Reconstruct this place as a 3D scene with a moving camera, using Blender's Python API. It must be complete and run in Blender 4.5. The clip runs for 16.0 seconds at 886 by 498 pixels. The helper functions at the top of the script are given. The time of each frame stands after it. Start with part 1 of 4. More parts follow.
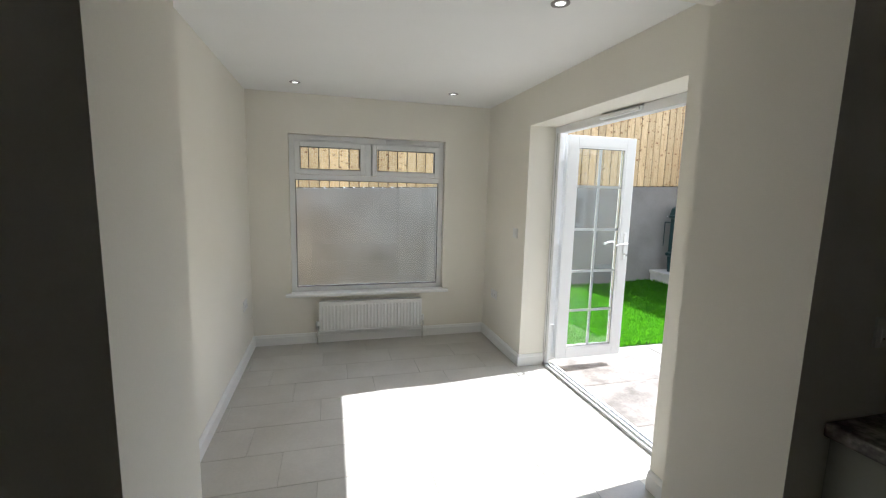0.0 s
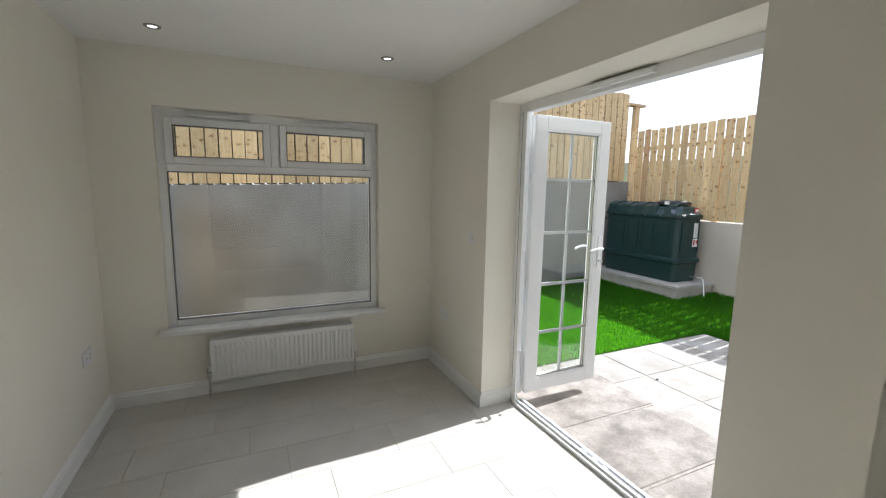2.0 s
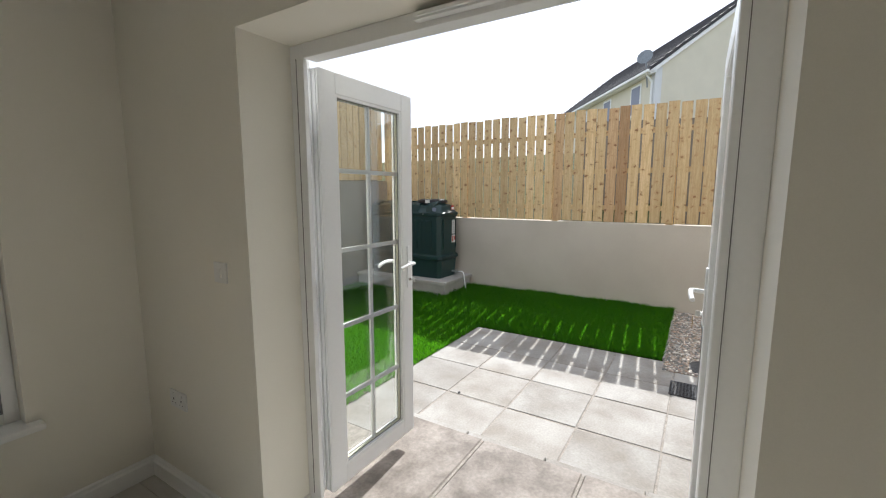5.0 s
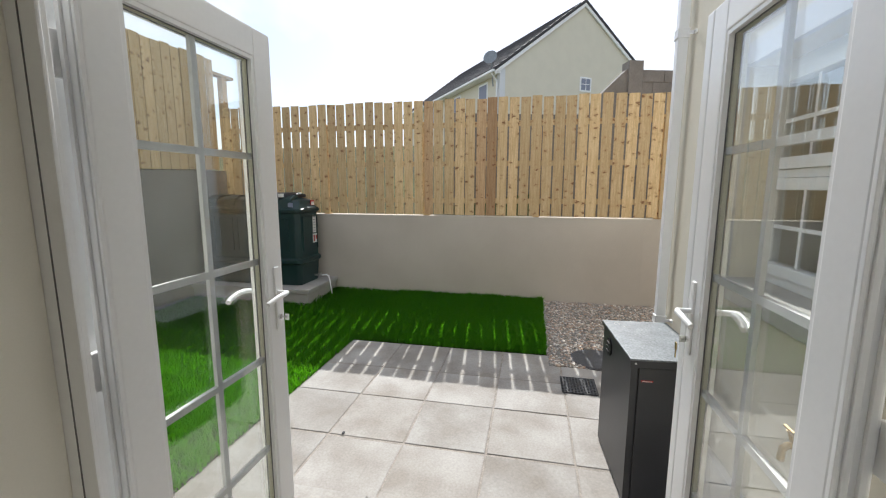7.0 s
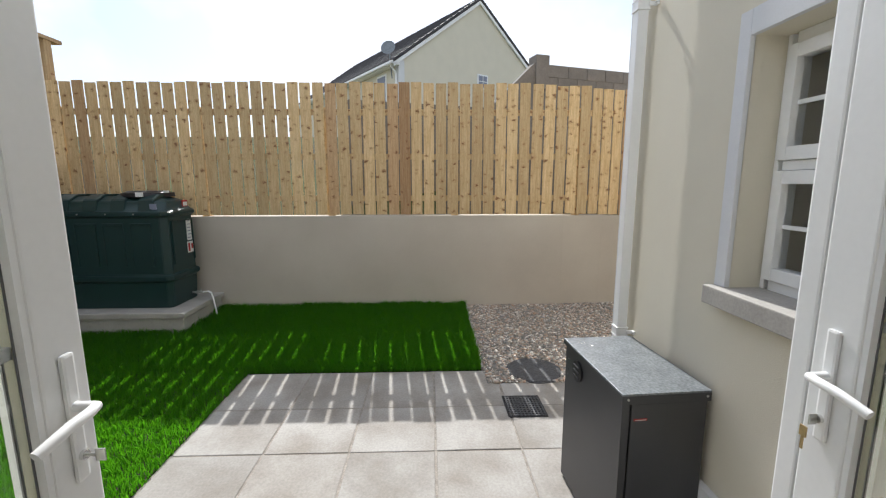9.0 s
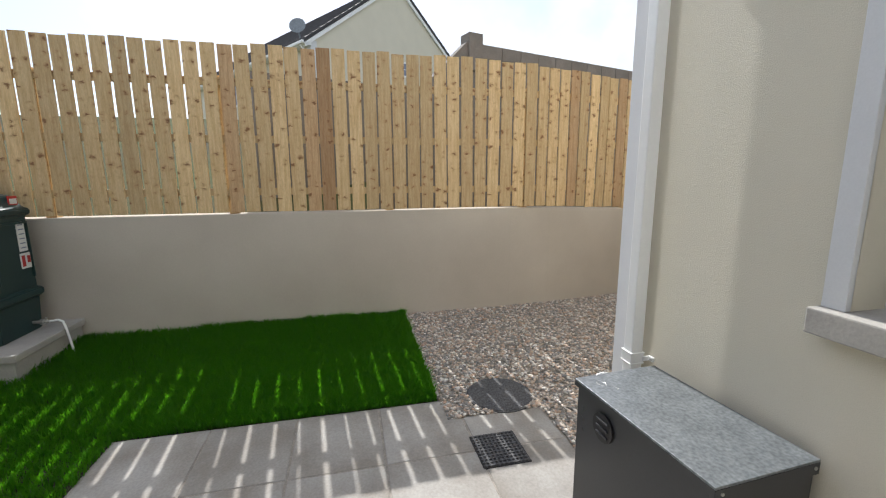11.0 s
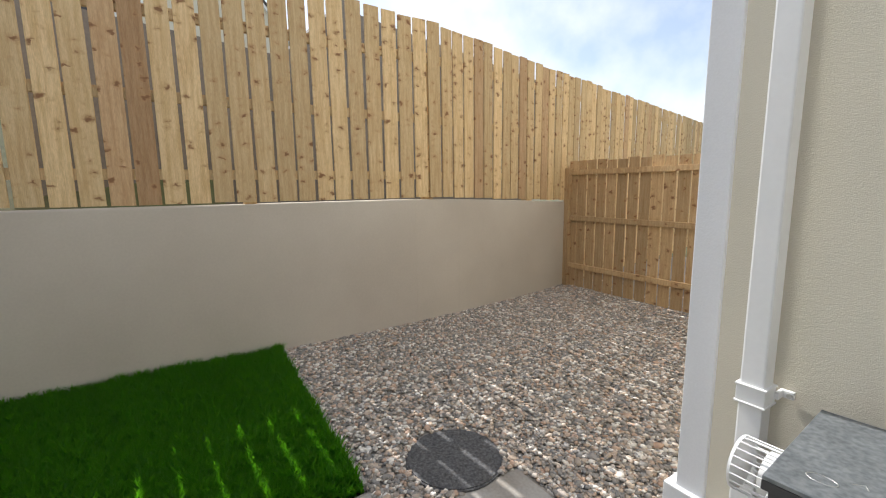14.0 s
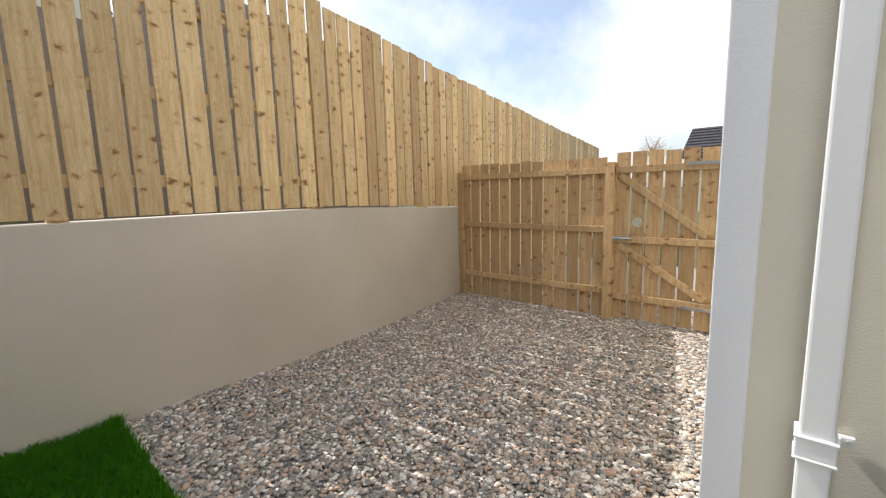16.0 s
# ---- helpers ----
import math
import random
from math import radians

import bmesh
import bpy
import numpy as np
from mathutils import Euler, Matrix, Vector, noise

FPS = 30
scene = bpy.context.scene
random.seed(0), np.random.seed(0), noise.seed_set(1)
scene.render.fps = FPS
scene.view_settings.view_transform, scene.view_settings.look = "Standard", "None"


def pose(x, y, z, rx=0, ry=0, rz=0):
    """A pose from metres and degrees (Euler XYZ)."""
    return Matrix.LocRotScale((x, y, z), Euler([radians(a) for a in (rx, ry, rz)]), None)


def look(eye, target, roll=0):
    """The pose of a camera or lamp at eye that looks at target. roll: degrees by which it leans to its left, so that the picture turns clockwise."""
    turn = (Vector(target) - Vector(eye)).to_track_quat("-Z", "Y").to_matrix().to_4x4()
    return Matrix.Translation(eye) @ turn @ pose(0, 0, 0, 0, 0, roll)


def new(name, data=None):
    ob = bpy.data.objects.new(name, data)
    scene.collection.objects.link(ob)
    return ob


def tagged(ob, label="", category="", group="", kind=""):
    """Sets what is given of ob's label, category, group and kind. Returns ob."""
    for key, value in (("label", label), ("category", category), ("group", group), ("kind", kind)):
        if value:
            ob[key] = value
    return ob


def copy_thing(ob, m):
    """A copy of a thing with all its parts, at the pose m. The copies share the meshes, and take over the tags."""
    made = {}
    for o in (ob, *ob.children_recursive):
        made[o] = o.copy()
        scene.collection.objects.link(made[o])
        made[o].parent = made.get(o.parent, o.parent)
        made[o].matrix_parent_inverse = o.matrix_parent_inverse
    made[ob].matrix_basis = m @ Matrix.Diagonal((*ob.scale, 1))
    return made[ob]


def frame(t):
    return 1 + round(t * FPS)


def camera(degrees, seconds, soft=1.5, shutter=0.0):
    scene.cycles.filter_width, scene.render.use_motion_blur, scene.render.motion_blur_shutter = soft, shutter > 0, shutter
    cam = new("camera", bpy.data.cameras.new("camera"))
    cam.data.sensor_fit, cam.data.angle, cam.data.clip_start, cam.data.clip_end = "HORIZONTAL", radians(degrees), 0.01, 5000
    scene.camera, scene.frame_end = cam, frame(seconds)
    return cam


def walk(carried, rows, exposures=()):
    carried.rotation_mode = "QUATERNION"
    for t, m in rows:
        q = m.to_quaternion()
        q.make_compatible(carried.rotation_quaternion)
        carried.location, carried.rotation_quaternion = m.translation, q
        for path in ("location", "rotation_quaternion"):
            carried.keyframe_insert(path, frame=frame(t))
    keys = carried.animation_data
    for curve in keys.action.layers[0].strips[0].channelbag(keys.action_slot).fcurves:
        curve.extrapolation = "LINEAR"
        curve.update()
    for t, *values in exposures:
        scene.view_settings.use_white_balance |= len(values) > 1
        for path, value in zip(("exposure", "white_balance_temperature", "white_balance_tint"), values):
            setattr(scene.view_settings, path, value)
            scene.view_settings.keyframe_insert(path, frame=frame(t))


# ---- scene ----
cam = camera(93.5, 16.0, soft=1.15)
PATH = [
    (0, (0.537, 0.302, 1.521), (1.053, 2.215, 1.251), 1.4),
    (0.5, (0.575, 0.508, 1.498), (1.137, 2.408, 1.23), 1.4),
    (1, (0.605, 0.74, 1.491), (1.228, 2.621, 1.223), 1.3),
    (1.5, (0.648, 0.933, 1.503), (1.362, 2.782, 1.234), 1.1),
    (2, (0.714, 1.154, 1.513), (1.545, 2.951, 1.234), 1.0),
    (2.5, (0.763, 1.339, 1.506), (1.722, 3.072, 1.23), 0.9),
    (3, (0.824, 1.534, 1.512), (1.941, 3.17, 1.232), 0.7),
    (3.5, (0.885, 1.687, 1.512), (2.167, 3.196, 1.229), 0.4),
    (4, (0.991, 1.842, 1.502), (2.425, 3.207, 1.217), 0.0),
    (4.2, (1.032, 1.888, 1.492), (2.522, 3.193, 1.215), -0.0),
    (6.3, (1.501, 2.414, 1.505), (3.386, 3.017, 1.216), 0.1),
    (6.5, (1.567, 2.455, 1.508), (3.469, 2.999, 1.214), 0.1),
    (7, (1.724, 2.573, 1.496), (3.659, 2.981, 1.2), 0.1),
    (7.5, (1.863, 2.67, 1.499), (3.82, 2.95, 1.201), -0.0),
    (8, (2.018, 2.746, 1.501), (3.99, 2.883, 1.197), -0.0),
    (8.5, (2.195, 2.807, 1.504), (4.17, 2.842, 1.195), -0.1),
    (8.9, (2.357, 2.859, 1.492), (4.336, 2.805, 1.205), 0.0),
    (9, (2.396, 2.871, 1.491), (4.371, 2.808, 1.177), -0.1),
    (9.5, (2.573, 2.933, 1.487), (4.542, 2.769, 1.174), -0.2),
    (10, (2.769, 2.982, 1.483), (4.722, 2.688, 1.167), -0.2),
    (10.2, (2.869, 2.977, 1.47), (4.817, 2.658, 1.149), -0.4),
    (12.3, (3.833, 3.078, 1.339), (5.688, 2.411, 1.006), -0.4),
    (12.5, (3.906, 3.062, 1.302), (5.752, 2.363, 0.98), -0.8),
    (13, (4.117, 3.055, 1.24), (5.921, 2.252, 0.918), -0.6),
    (13.5, (4.326, 3.057, 1.159), (6.073, 2.131, 0.857), -0.8),
    (14, (4.539, 3.028, 1.14), (6.216, 1.978, 0.848), -0.8),
    (14.5, (4.723, 3.002, 1.145), (6.323, 1.836, 0.858), -0.9),
    (15, (4.895, 2.966, 1.149), (6.402, 1.683, 0.865), -1.0),
    (15.5, (5.022, 2.934, 1.157), (6.423, 1.535, 0.876), -1.3),
    (16, (5.112, 2.902, 1.152), (6.404, 1.401, 0.875), -1.5),
]
EXPOSURES = [(0, 1.5, 5800, 10), (0.8, 1.16, 5830, 10), (2, 1.0, 5900, 10), (3.5, 0.83, 6050, 10), (4.2, 0.7, 6120, 10), (6.5, 0.27, 6250, 10), (8, 0.22, 6250, 10), (10, 0.2, 6250, 10), (12.5, 0.22, 6330, 10), (16, 0.3, 6380, 10)]
walk(cam, [(t, look(eye, target, roll)) for t, eye, target, roll in PATH], EXPOSURES)

# ---- world and sun ----
SUN_EL, SUN_AZ = 47.6, 5.3          # height, and turn from +x towards +y, in degrees
world = bpy.data.worlds.new("sky")
scene.world = world
world.use_nodes = True
wn, wl = world.node_tree.nodes, world.node_tree.links
sky = wn.new("ShaderNodeTexSky")
sky.sky_type, sky.sun_disc = "NISHITA", False
sky.sun_elevation, sky.sun_rotation = radians(SUN_EL), radians(90 - SUN_AZ)
sky.air_density, sky.dust_density = 1.0, 1.5
cloud = wn.new("ShaderNodeTexNoise")
cloud.inputs["Scale"].default_value, cloud.inputs["Detail"].default_value = 3.2, 7
cramp = wn.new("ShaderNodeValToRGB")
cramp.color_ramp.elements[0].position, cramp.color_ramp.elements[1].position = 0.40, 0.60
cramp.color_ramp.elements[0].color = (0.22, 0.22, 0.22, 1)
wmix = wn.new("ShaderNodeMix")
wmix.data_type = "RGBA"
wmix.inputs[7].default_value = (6.5, 6.7, 7.0, 1)
wl.new(cloud.outputs["Fac"], cramp.inputs[0])
wl.new(cramp.outputs[0], wmix.inputs[0])
wl.new(sky.outputs[0], wmix.inputs[6])
wl.new(wmix.outputs[2], wn["Background"].inputs[0])
wn["Background"].inputs[1].default_value = 0.15
sun = new("sun", bpy.data.lights.new("sun", "SUN"))
sun.data.energy, sun.data.angle, sun.data.color = 4.5, radians(0.45), (1.0, 0.965, 0.91)
_d = Vector((math.cos(radians(SUN_EL)) * math.cos(radians(SUN_AZ)), math.cos(radians(SUN_EL)) * math.sin(radians(SUN_AZ)), math.sin(radians(SUN_EL))))
sun.matrix_world = look(_d * 30, (0, 0, 0))

# ---- materials ----


def mat(name, base, rough=0.5, var=0.12, scale=6.0, fine=120.0, bump=0.15, metal=0.0, tint=None, stretch=(1, 1, 1), rnd=0.0, island=0.0, dist=0.002, spec=0.5):
    """A surface with a coarse stain and a fine grain, both in object metres."""
    m = bpy.data.materials.new(name)
    m.use_nodes = True
    n, l = m.node_tree.nodes, m.node_tree.links
    b = n["Principled BSDF"]
    b.inputs["Roughness"].default_value, b.inputs["Metallic"].default_value = rough, metal
    b.inputs["Specular IOR Level"].default_value = spec
    tc, mp = n.new("ShaderNodeTexCoord"), n.new("ShaderNodeMapping")
    mp.inputs["Scale"].default_value = stretch
    l.new(tc.outputs["Object"], mp.inputs["Vector"])
    oi = n.new("ShaderNodeObjectInfo")
    if rnd:
        k = n.new("ShaderNodeVectorMath")
        k.operation = "SCALE"
        k.inputs[0].default_value = (17.0, 31.0, 11.0)
        l.new(oi.outputs["Random"], k.inputs["Scale"])
        l.new(k.outputs[0], mp.inputs["Location"])
    n1, n2 = n.new("ShaderNodeTexNoise"), n.new("ShaderNodeTexNoise")
    n1.inputs["Scale"].default_value, n1.inputs["Detail"].default_value = scale, 6
    n2.inputs["Scale"].default_value, n2.inputs["Detail"].default_value = fine, 3
    l.new(mp.outputs[0], n1.inputs["Vector"])
    l.new(mp.outputs[0], n2.inputs["Vector"])
    ramp = n.new("ShaderNodeValToRGB")
    c2 = tint or tuple(c * (1 - 2.2 * var) for c in base)
    ramp.color_ramp.elements[0].position, ramp.color_ramp.elements[1].position = 0.32, 0.66
    ramp.color_ramp.elements[0].color = (*c2, 1)
    ramp.color_ramp.elements[1].color = (*base, 1)
    l.new(n1.outputs["Fac"], ramp.inputs[0])
    hsv = n.new("ShaderNodeHueSaturation")
    l.new(ramp.outputs[0], hsv.inputs["Color"])
    mr = n.new("ShaderNodeMapRange")
    mr.inputs["From Min"].default_value, mr.inputs["From Max"].default_value = 0.3, 0.7
    mr.inputs["To Min"].default_value, mr.inputs["To Max"].default_value = 1 - var, 1 + var
    l.new(n2.outputs["Fac"], mr.inputs[0])
    val = mr.outputs[0]
    if rnd or island:
        src = oi.outputs["Random"]
        if island:
            src = n.new("ShaderNodeNewGeometry").outputs["Random Per Island"]
        r2 = n.new("ShaderNodeMapRange")
        a = island or rnd
        r2.inputs["To Min"].default_value, r2.inputs["To Max"].default_value = 1 - a, 1 + a
        l.new(src, r2.inputs[0])
        mu = n.new("ShaderNodeMath")
        mu.operation = "MULTIPLY"
        l.new(val, mu.inputs[0])
        l.new(r2.outputs[0], mu.inputs[1])
        val = mu.outputs[0]
    l.new(val, hsv.inputs["Value"])
    l.new(hsv.outputs[0], b.inputs["Base Color"])
    if bump:
        bp = n.new("ShaderNodeBump")
        bp.inputs["Strength"].default_value, bp.inputs["Distance"].default_value = bump, dist
        l.new(n2.outputs["Fac"], bp.inputs["Height"])
        l.new(bp.outputs[0], b.inputs["Normal"])
    return m


def plain(name, base, rough=0.4, metal=0.0, emit=0.0):
    m = bpy.data.materials.new(name)
    m.use_nodes = True
    b = m.node_tree.nodes["Principled BSDF"]
    b.inputs["Base Color"].default_value = (*base, 1)
    b.inputs["Roughness"].default_value, b.inputs["Metallic"].default_value = rough, metal
    if emit:
        b.inputs["Emission Color"].default_value, b.inputs["Emission Strength"].default_value = (1, 0.97, 0.9, 1), emit
    return m


def timber(name, base, dark, rnd=0.2):
    """Sawn softwood: grain along z, knots, one tone a board."""
    m = mat(name, base, 0.75, 0.13, 5.0, 40.0, 0.35, tint=dark, stretch=(9, 9, 0.7), rnd=rnd)
    n, l = m.node_tree.nodes, m.node_tree.links
    bs = n["Principled BSDF"]
    hsv = next(x for x in n if x.type == "HUE_SAT")
    loc = next(x for x in n if x.type == "VECT_MATH")
    tc = next(x for x in n if x.type == "TEX_COORD")
    mp = n.new("ShaderNodeMapping")
    mp.inputs["Scale"].default_value = (10, 10, 13)
    mp.inputs["Rotation"].default_value = (math.pi / 2, 0, 0)
    l.new(tc.outputs["Object"], mp.inputs["Vector"])
    l.new(loc.outputs[0], mp.inputs["Location"])
    warp = n.new("ShaderNodeTexNoise")
    warp.inputs["Scale"].default_value = 2.2
    l.new(mp.outputs[0], warp.inputs["Vector"])
    add = n.new("ShaderNodeVectorMath")
    add.operation = "MULTIPLY_ADD"
    add.inputs[1].default_value = (0.9, 0.9, 0.9)
    l.new(warp.outputs["Color"], add.inputs[0])
    l.new(mp.outputs[0], add.inputs[2])
    v = n.new("ShaderNodeTexVoronoi")
    v.voronoi_dimensions = "2D"
    v.inputs["Scale"].default_value = 1.0
    l.new(add.outputs[0], v.inputs["Vector"])
    sep = n.new("ShaderNodeSeparateColor")
    l.new(v.outputs["Color"], sep.inputs[0])
    size = n.new("ShaderNodeMath")          # knots differ in size, some cells have none
    size.operation = "MULTIPLY_ADD"
    size.inputs[1].default_value = 0.62
    l.new(sep.outputs[0], size.inputs[0])
    l.new(v.outputs["Distance"], size.inputs[2])
    col = hsv.outputs[0]
    for a, b, amount, tone in ((0.18, 0.55, 0.6, (0.42, 0.245, 0.11)), (0.13, 0.30, 0.9, (0.20, 0.092, 0.04))):
        kr = n.new("ShaderNodeValToRGB")
        kr.color_ramp.elements[0].position, kr.color_ramp.elements[1].position = a, b
        kr.color_ramp.elements[0].color, kr.color_ramp.elements[1].color = (amount, amount, amount, 1), (0, 0, 0, 1)
        l.new(size.outputs[0], kr.inputs[0])
        mx = n.new("ShaderNodeMix")
        mx.data_type = "RGBA"
        mx.inputs[7].default_value = (*tone, 1)
        l.new(kr.outputs[0], mx.inputs[0])
        l.new(col, mx.inputs[6])
        col = mx.outputs[2]
    l.new(col, bs.inputs["Base Color"])
    return m


def glass(name, rough=0.0):
    m = bpy.data.materials.new(name)
    m.use_nodes = True
    b = m.node_tree.nodes["Principled BSDF"]
    b.inputs["Base Color"].default_value = (0.97, 0.99, 0.98, 1)
    b.inputs["Roughness"].default_value, b.inputs["Transmission Weight"].default_value, b.inputs["IOR"].default_value = rough, 1.0, 1.5
    return m


PAINT = mat("cream_wall_paint", (0.85, 0.82, 0.735), 0.75, 0.012, 2.0, 260.0, 0.05, tint=(0.83, 0.80, 0.71))
CEIL = mat("white_ceiling_paint", (0.86, 0.86, 0.84), 0.8, 0.01, 2.0, 260.0, 0.04)
GLOSS = mat("white_gloss_trim", (0.87, 0.87, 0.85), 0.35, 0.012, 3.0, 90.0, 0.03)
UPVC = mat("white_upvc", (0.87, 0.875, 0.87), 0.28, 0.012, 3.0, 60.0, 0.02)
SPACER = mat("cream_glazing_spacer", (0.80, 0.77, 0.60), 0.4, 0.015, 3.0, 60.0, 0.02)
# grey of rubber gaskets, also used where a gap is drawn as dark shade
GASKET_SHADE = plain("grey_gasket_and_gap_shade", (0.16, 0.16, 0.165), 0.6)
ENAMEL = mat("white_enamel", (0.87, 0.87, 0.85), 0.3, 0.01, 3.0, 60.0, 0.02)
PLASTIC = mat("white_socket_plastic", (0.82, 0.82, 0.80), 0.35, 0.01, 3.0, 60.0, 0.02)
TILE = mat("pale_stone_tile", (0.585, 0.56, 0.51), 0.36, 0.03, 3.0, 70.0, 0.05, tint=(0.515, 0.49, 0.44), rnd=0.03)
GROUT = mat("tile_grout", (0.36, 0.34, 0.305), 0.85, 0.06, 8.0, 200.0, 0.2)
STEPSLAB = mat("dusty_step_slab", (0.335, 0.298, 0.265), 0.85, 0.14, 5.5, 55.0, 0.35, tint=(0.165, 0.143, 0.125), rnd=0.06)
PAVER = mat("pale_concrete_flag", (0.382, 0.366, 0.342), 0.85, 0.1, 2.6, 60.0, 0.3, tint=(0.262, 0.238, 0.208), rnd=0.09)
MORTAR = mat("sandy_joint_mortar", (0.36, 0.325, 0.285), 0.95, 0.15, 20.0, 160.0, 0.5)
RENDER = mat("grey_cement_render", (0.54, 0.495, 0.43), 0.9, 0.025, 0.9, 60.0, 0.2, tint=(0.46, 0.415, 0.357))
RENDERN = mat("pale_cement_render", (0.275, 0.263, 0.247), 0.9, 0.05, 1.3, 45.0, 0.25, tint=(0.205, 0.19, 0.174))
MASONRY = mat("cream_masonry_paint", (0.71, 0.665, 0.55), 0.85, 0.02, 2.0, 330.0, 0.55, dist=0.003)
QUOIN = mat("white_masonry_paint", (0.70, 0.71, 0.73), 0.8, 0.02, 2.0, 150.0, 0.22, dist=0.002)
CONCRETE = mat("cast_concrete", (0.42, 0.40, 0.37), 0.85, 0.08, 5.0, 90.0, 0.3)
WOOD = timber("pale_fence_timber", (0.66, 0.50, 0.285), (0.53, 0.365, 0.18), 0.2)
WOODRED = timber("reddish_fence_timber", (0.54, 0.375, 0.215), (0.42, 0.265, 0.135), 0.12)
WOODDARK = timber("brown_fence_timber", (0.46, 0.295, 0.16), (0.36, 0.215, 0.105), 0.1)
# near-black tone puts the shade of the fence's gaps into the colour
WOODBACK = timber("gap_shade_timber", (0.10, 0.075, 0.05), (0.06, 0.045, 0.03), 0.1)
WOODGATE = timber("gate_timber", (0.53, 0.375, 0.205), (0.41, 0.265, 0.13), 0.22)
GREENTANK = mat("dark_green_plastic", (0.010, 0.036, 0.036), 0.42, 0.06, 3.0, 90.0, 0.1)
BLACKPL = mat("black_plastic", (0.014, 0.013, 0.016), 0.45, 0.05, 4.0, 90.0, 0.1)
GALV = mat("galvanised_steel", (0.27, 0.29, 0.305), 0.42, 0.14, 70.0, 14.0, 0.02, metal=0.5, tint=(0.15, 0.17, 0.185))
DARKSTEEL = mat("dark_grey_steel", (0.048, 0.049, 0.053), 0.4, 0.05, 3.0, 120.0, 0.05)
CHROME = plain("chrome", (0.75, 0.75, 0.74), 0.16, 1.0)
ZINC = mat("zinc_plated_steel", (0.62, 0.62, 0.60), 0.35, 0.08, 30.0, 90.0, 0.05, metal=0.9)
BRASS = mat("worn_brass", (0.50, 0.37, 0.19), 0.35, 0.1, 30.0, 90.0, 0.1, metal=0.9)
RIM = mat("brushed_nickel", (0.34, 0.32, 0.30), 0.4, 0.03, 8.0, 90.0, 0.02, metal=0.8)
GRANITE = mat("speckled_granite", (0.34, 0.30, 0.26), 0.2, 0.3, 22.0, 70.0, 0.02, tint=(0.05, 0.04, 0.038))
CABINET = mat("sage_cabinet_paint", (0.42, 0.43, 0.38), 0.45, 0.015, 3.0, 90.0, 0.02)
ROOF = mat("dark_roof_tile", (0.055, 0.05, 0.055), 0.7, 0.15, 3.0, 40.0, 0.3)
BLOCK = mat("concrete_block", (0.235, 0.215, 0.195), 0.92, 0.1, 3.0, 40.0, 0.3, rnd=0.1)
SOIL = mat("dark_soil", (0.055, 0.05, 0.03), 0.95, 0.2, 6.0, 90.0, 0.4, tint=(0.03, 0.045, 0.012))
FIELD = mat("rough_ground", (0.10, 0.115, 0.045), 0.95, 0.2, 0.6, 12.0, 0.4, tint=(0.09, 0.075, 0.045))
STONE = mat("mixed_gravel", (0.42, 0.375, 0.325), 0.7, 0.12, 18.0, 160.0, 0.15, tint=(0.29, 0.225, 0.18), island=0.3)
_n, _l = STONE.node_tree.nodes, STONE.node_tree.links
_geo, _cr = _n.new("ShaderNodeNewGeometry"), _n.new("ShaderNodeValToRGB")
for _p, _c in ((0.3, (0.27, 0.265, 0.26)), (0.55, (0.50, 0.41, 0.325)), (0.7, (0.43, 0.295, 0.215)), (0.85, (0.68, 0.65, 0.60))):
    _cr.color_ramp.elements.new(_p).color = (*_c, 1)
_cr.color_ramp.elements[0].color, _cr.color_ramp.elements[-1].color = (0.44, 0.395, 0.34, 1), (0.34, 0.312, 0.28, 1)
_l.new(_geo.outputs["Random Per Island"], _cr.inputs[0])
_l.new(_cr.outputs[0], next(x for x in _n if x.type == "HUE_SAT").inputs["Color"])
GRASS = mat("lawn_blades", (0.020, 0.070, 0.0045), 0.6, 0.1, 2.0, 30.0, 0.0, tint=(0.014, 0.05, 0.003), island=0.6, spec=0.25)
_n, _l = GRASS.node_tree.nodes, GRASS.node_tree.links
_t, _m = _n.new("ShaderNodeBsdfTranslucent"), _n.new("ShaderNodeMixShader")
_t.inputs[0].default_value = (0.18, 0.62, 0.014, 1)
_m.inputs[0].default_value = 0.45
_l.new(_n["Principled BSDF"].outputs[0], _m.inputs[1])
_l.new(_t.outputs[0], _m.inputs[2])
_l.new(_m.outputs[0], _n["Material Output"].inputs[0])
SLATE = mat("manhole_slate", (0.125, 0.125, 0.13), 0.85, 0.3, 60.0, 160.0, 0.5)
GLASS = glass("clear_glass")
LAMP = plain("lamp_glow", (0.9, 0.9, 0.88), 0.4, 0.0, 0.9)
PAPER = plain("white_label", (0.75, 0.75, 0.73), 0.5)
REDINK = plain("red_print", (0.45, 0.03, 0.025), 0.5)
GREYINK = plain("grey_print", (0.22, 0.24, 0.32), 0.5)

# ---- building helpers ----


def box(bm, x0, x1, y0, y1, z0, z1):
    r = bmesh.ops.create_cube(bm, size=1)
    bmesh.ops.scale(bm, vec=(x1 - x0, y1 - y0, z1 - z0), verts=r["verts"])
    bmesh.ops.translate(bm, vec=((x0 + x1) / 2, (y0 + y1) / 2, (z0 + z1) / 2), verts=r["verts"])
    return r["verts"]


def boxes(*dims, bevel=0.0):
    bm = bmesh.new()
    for d in dims:
        box(bm, *d)
    if bevel:
        bmesh.ops.bevel(bm, geom=bm.edges[:], offset=bevel, segments=2, affect="EDGES", profile=0.6)
    return bm


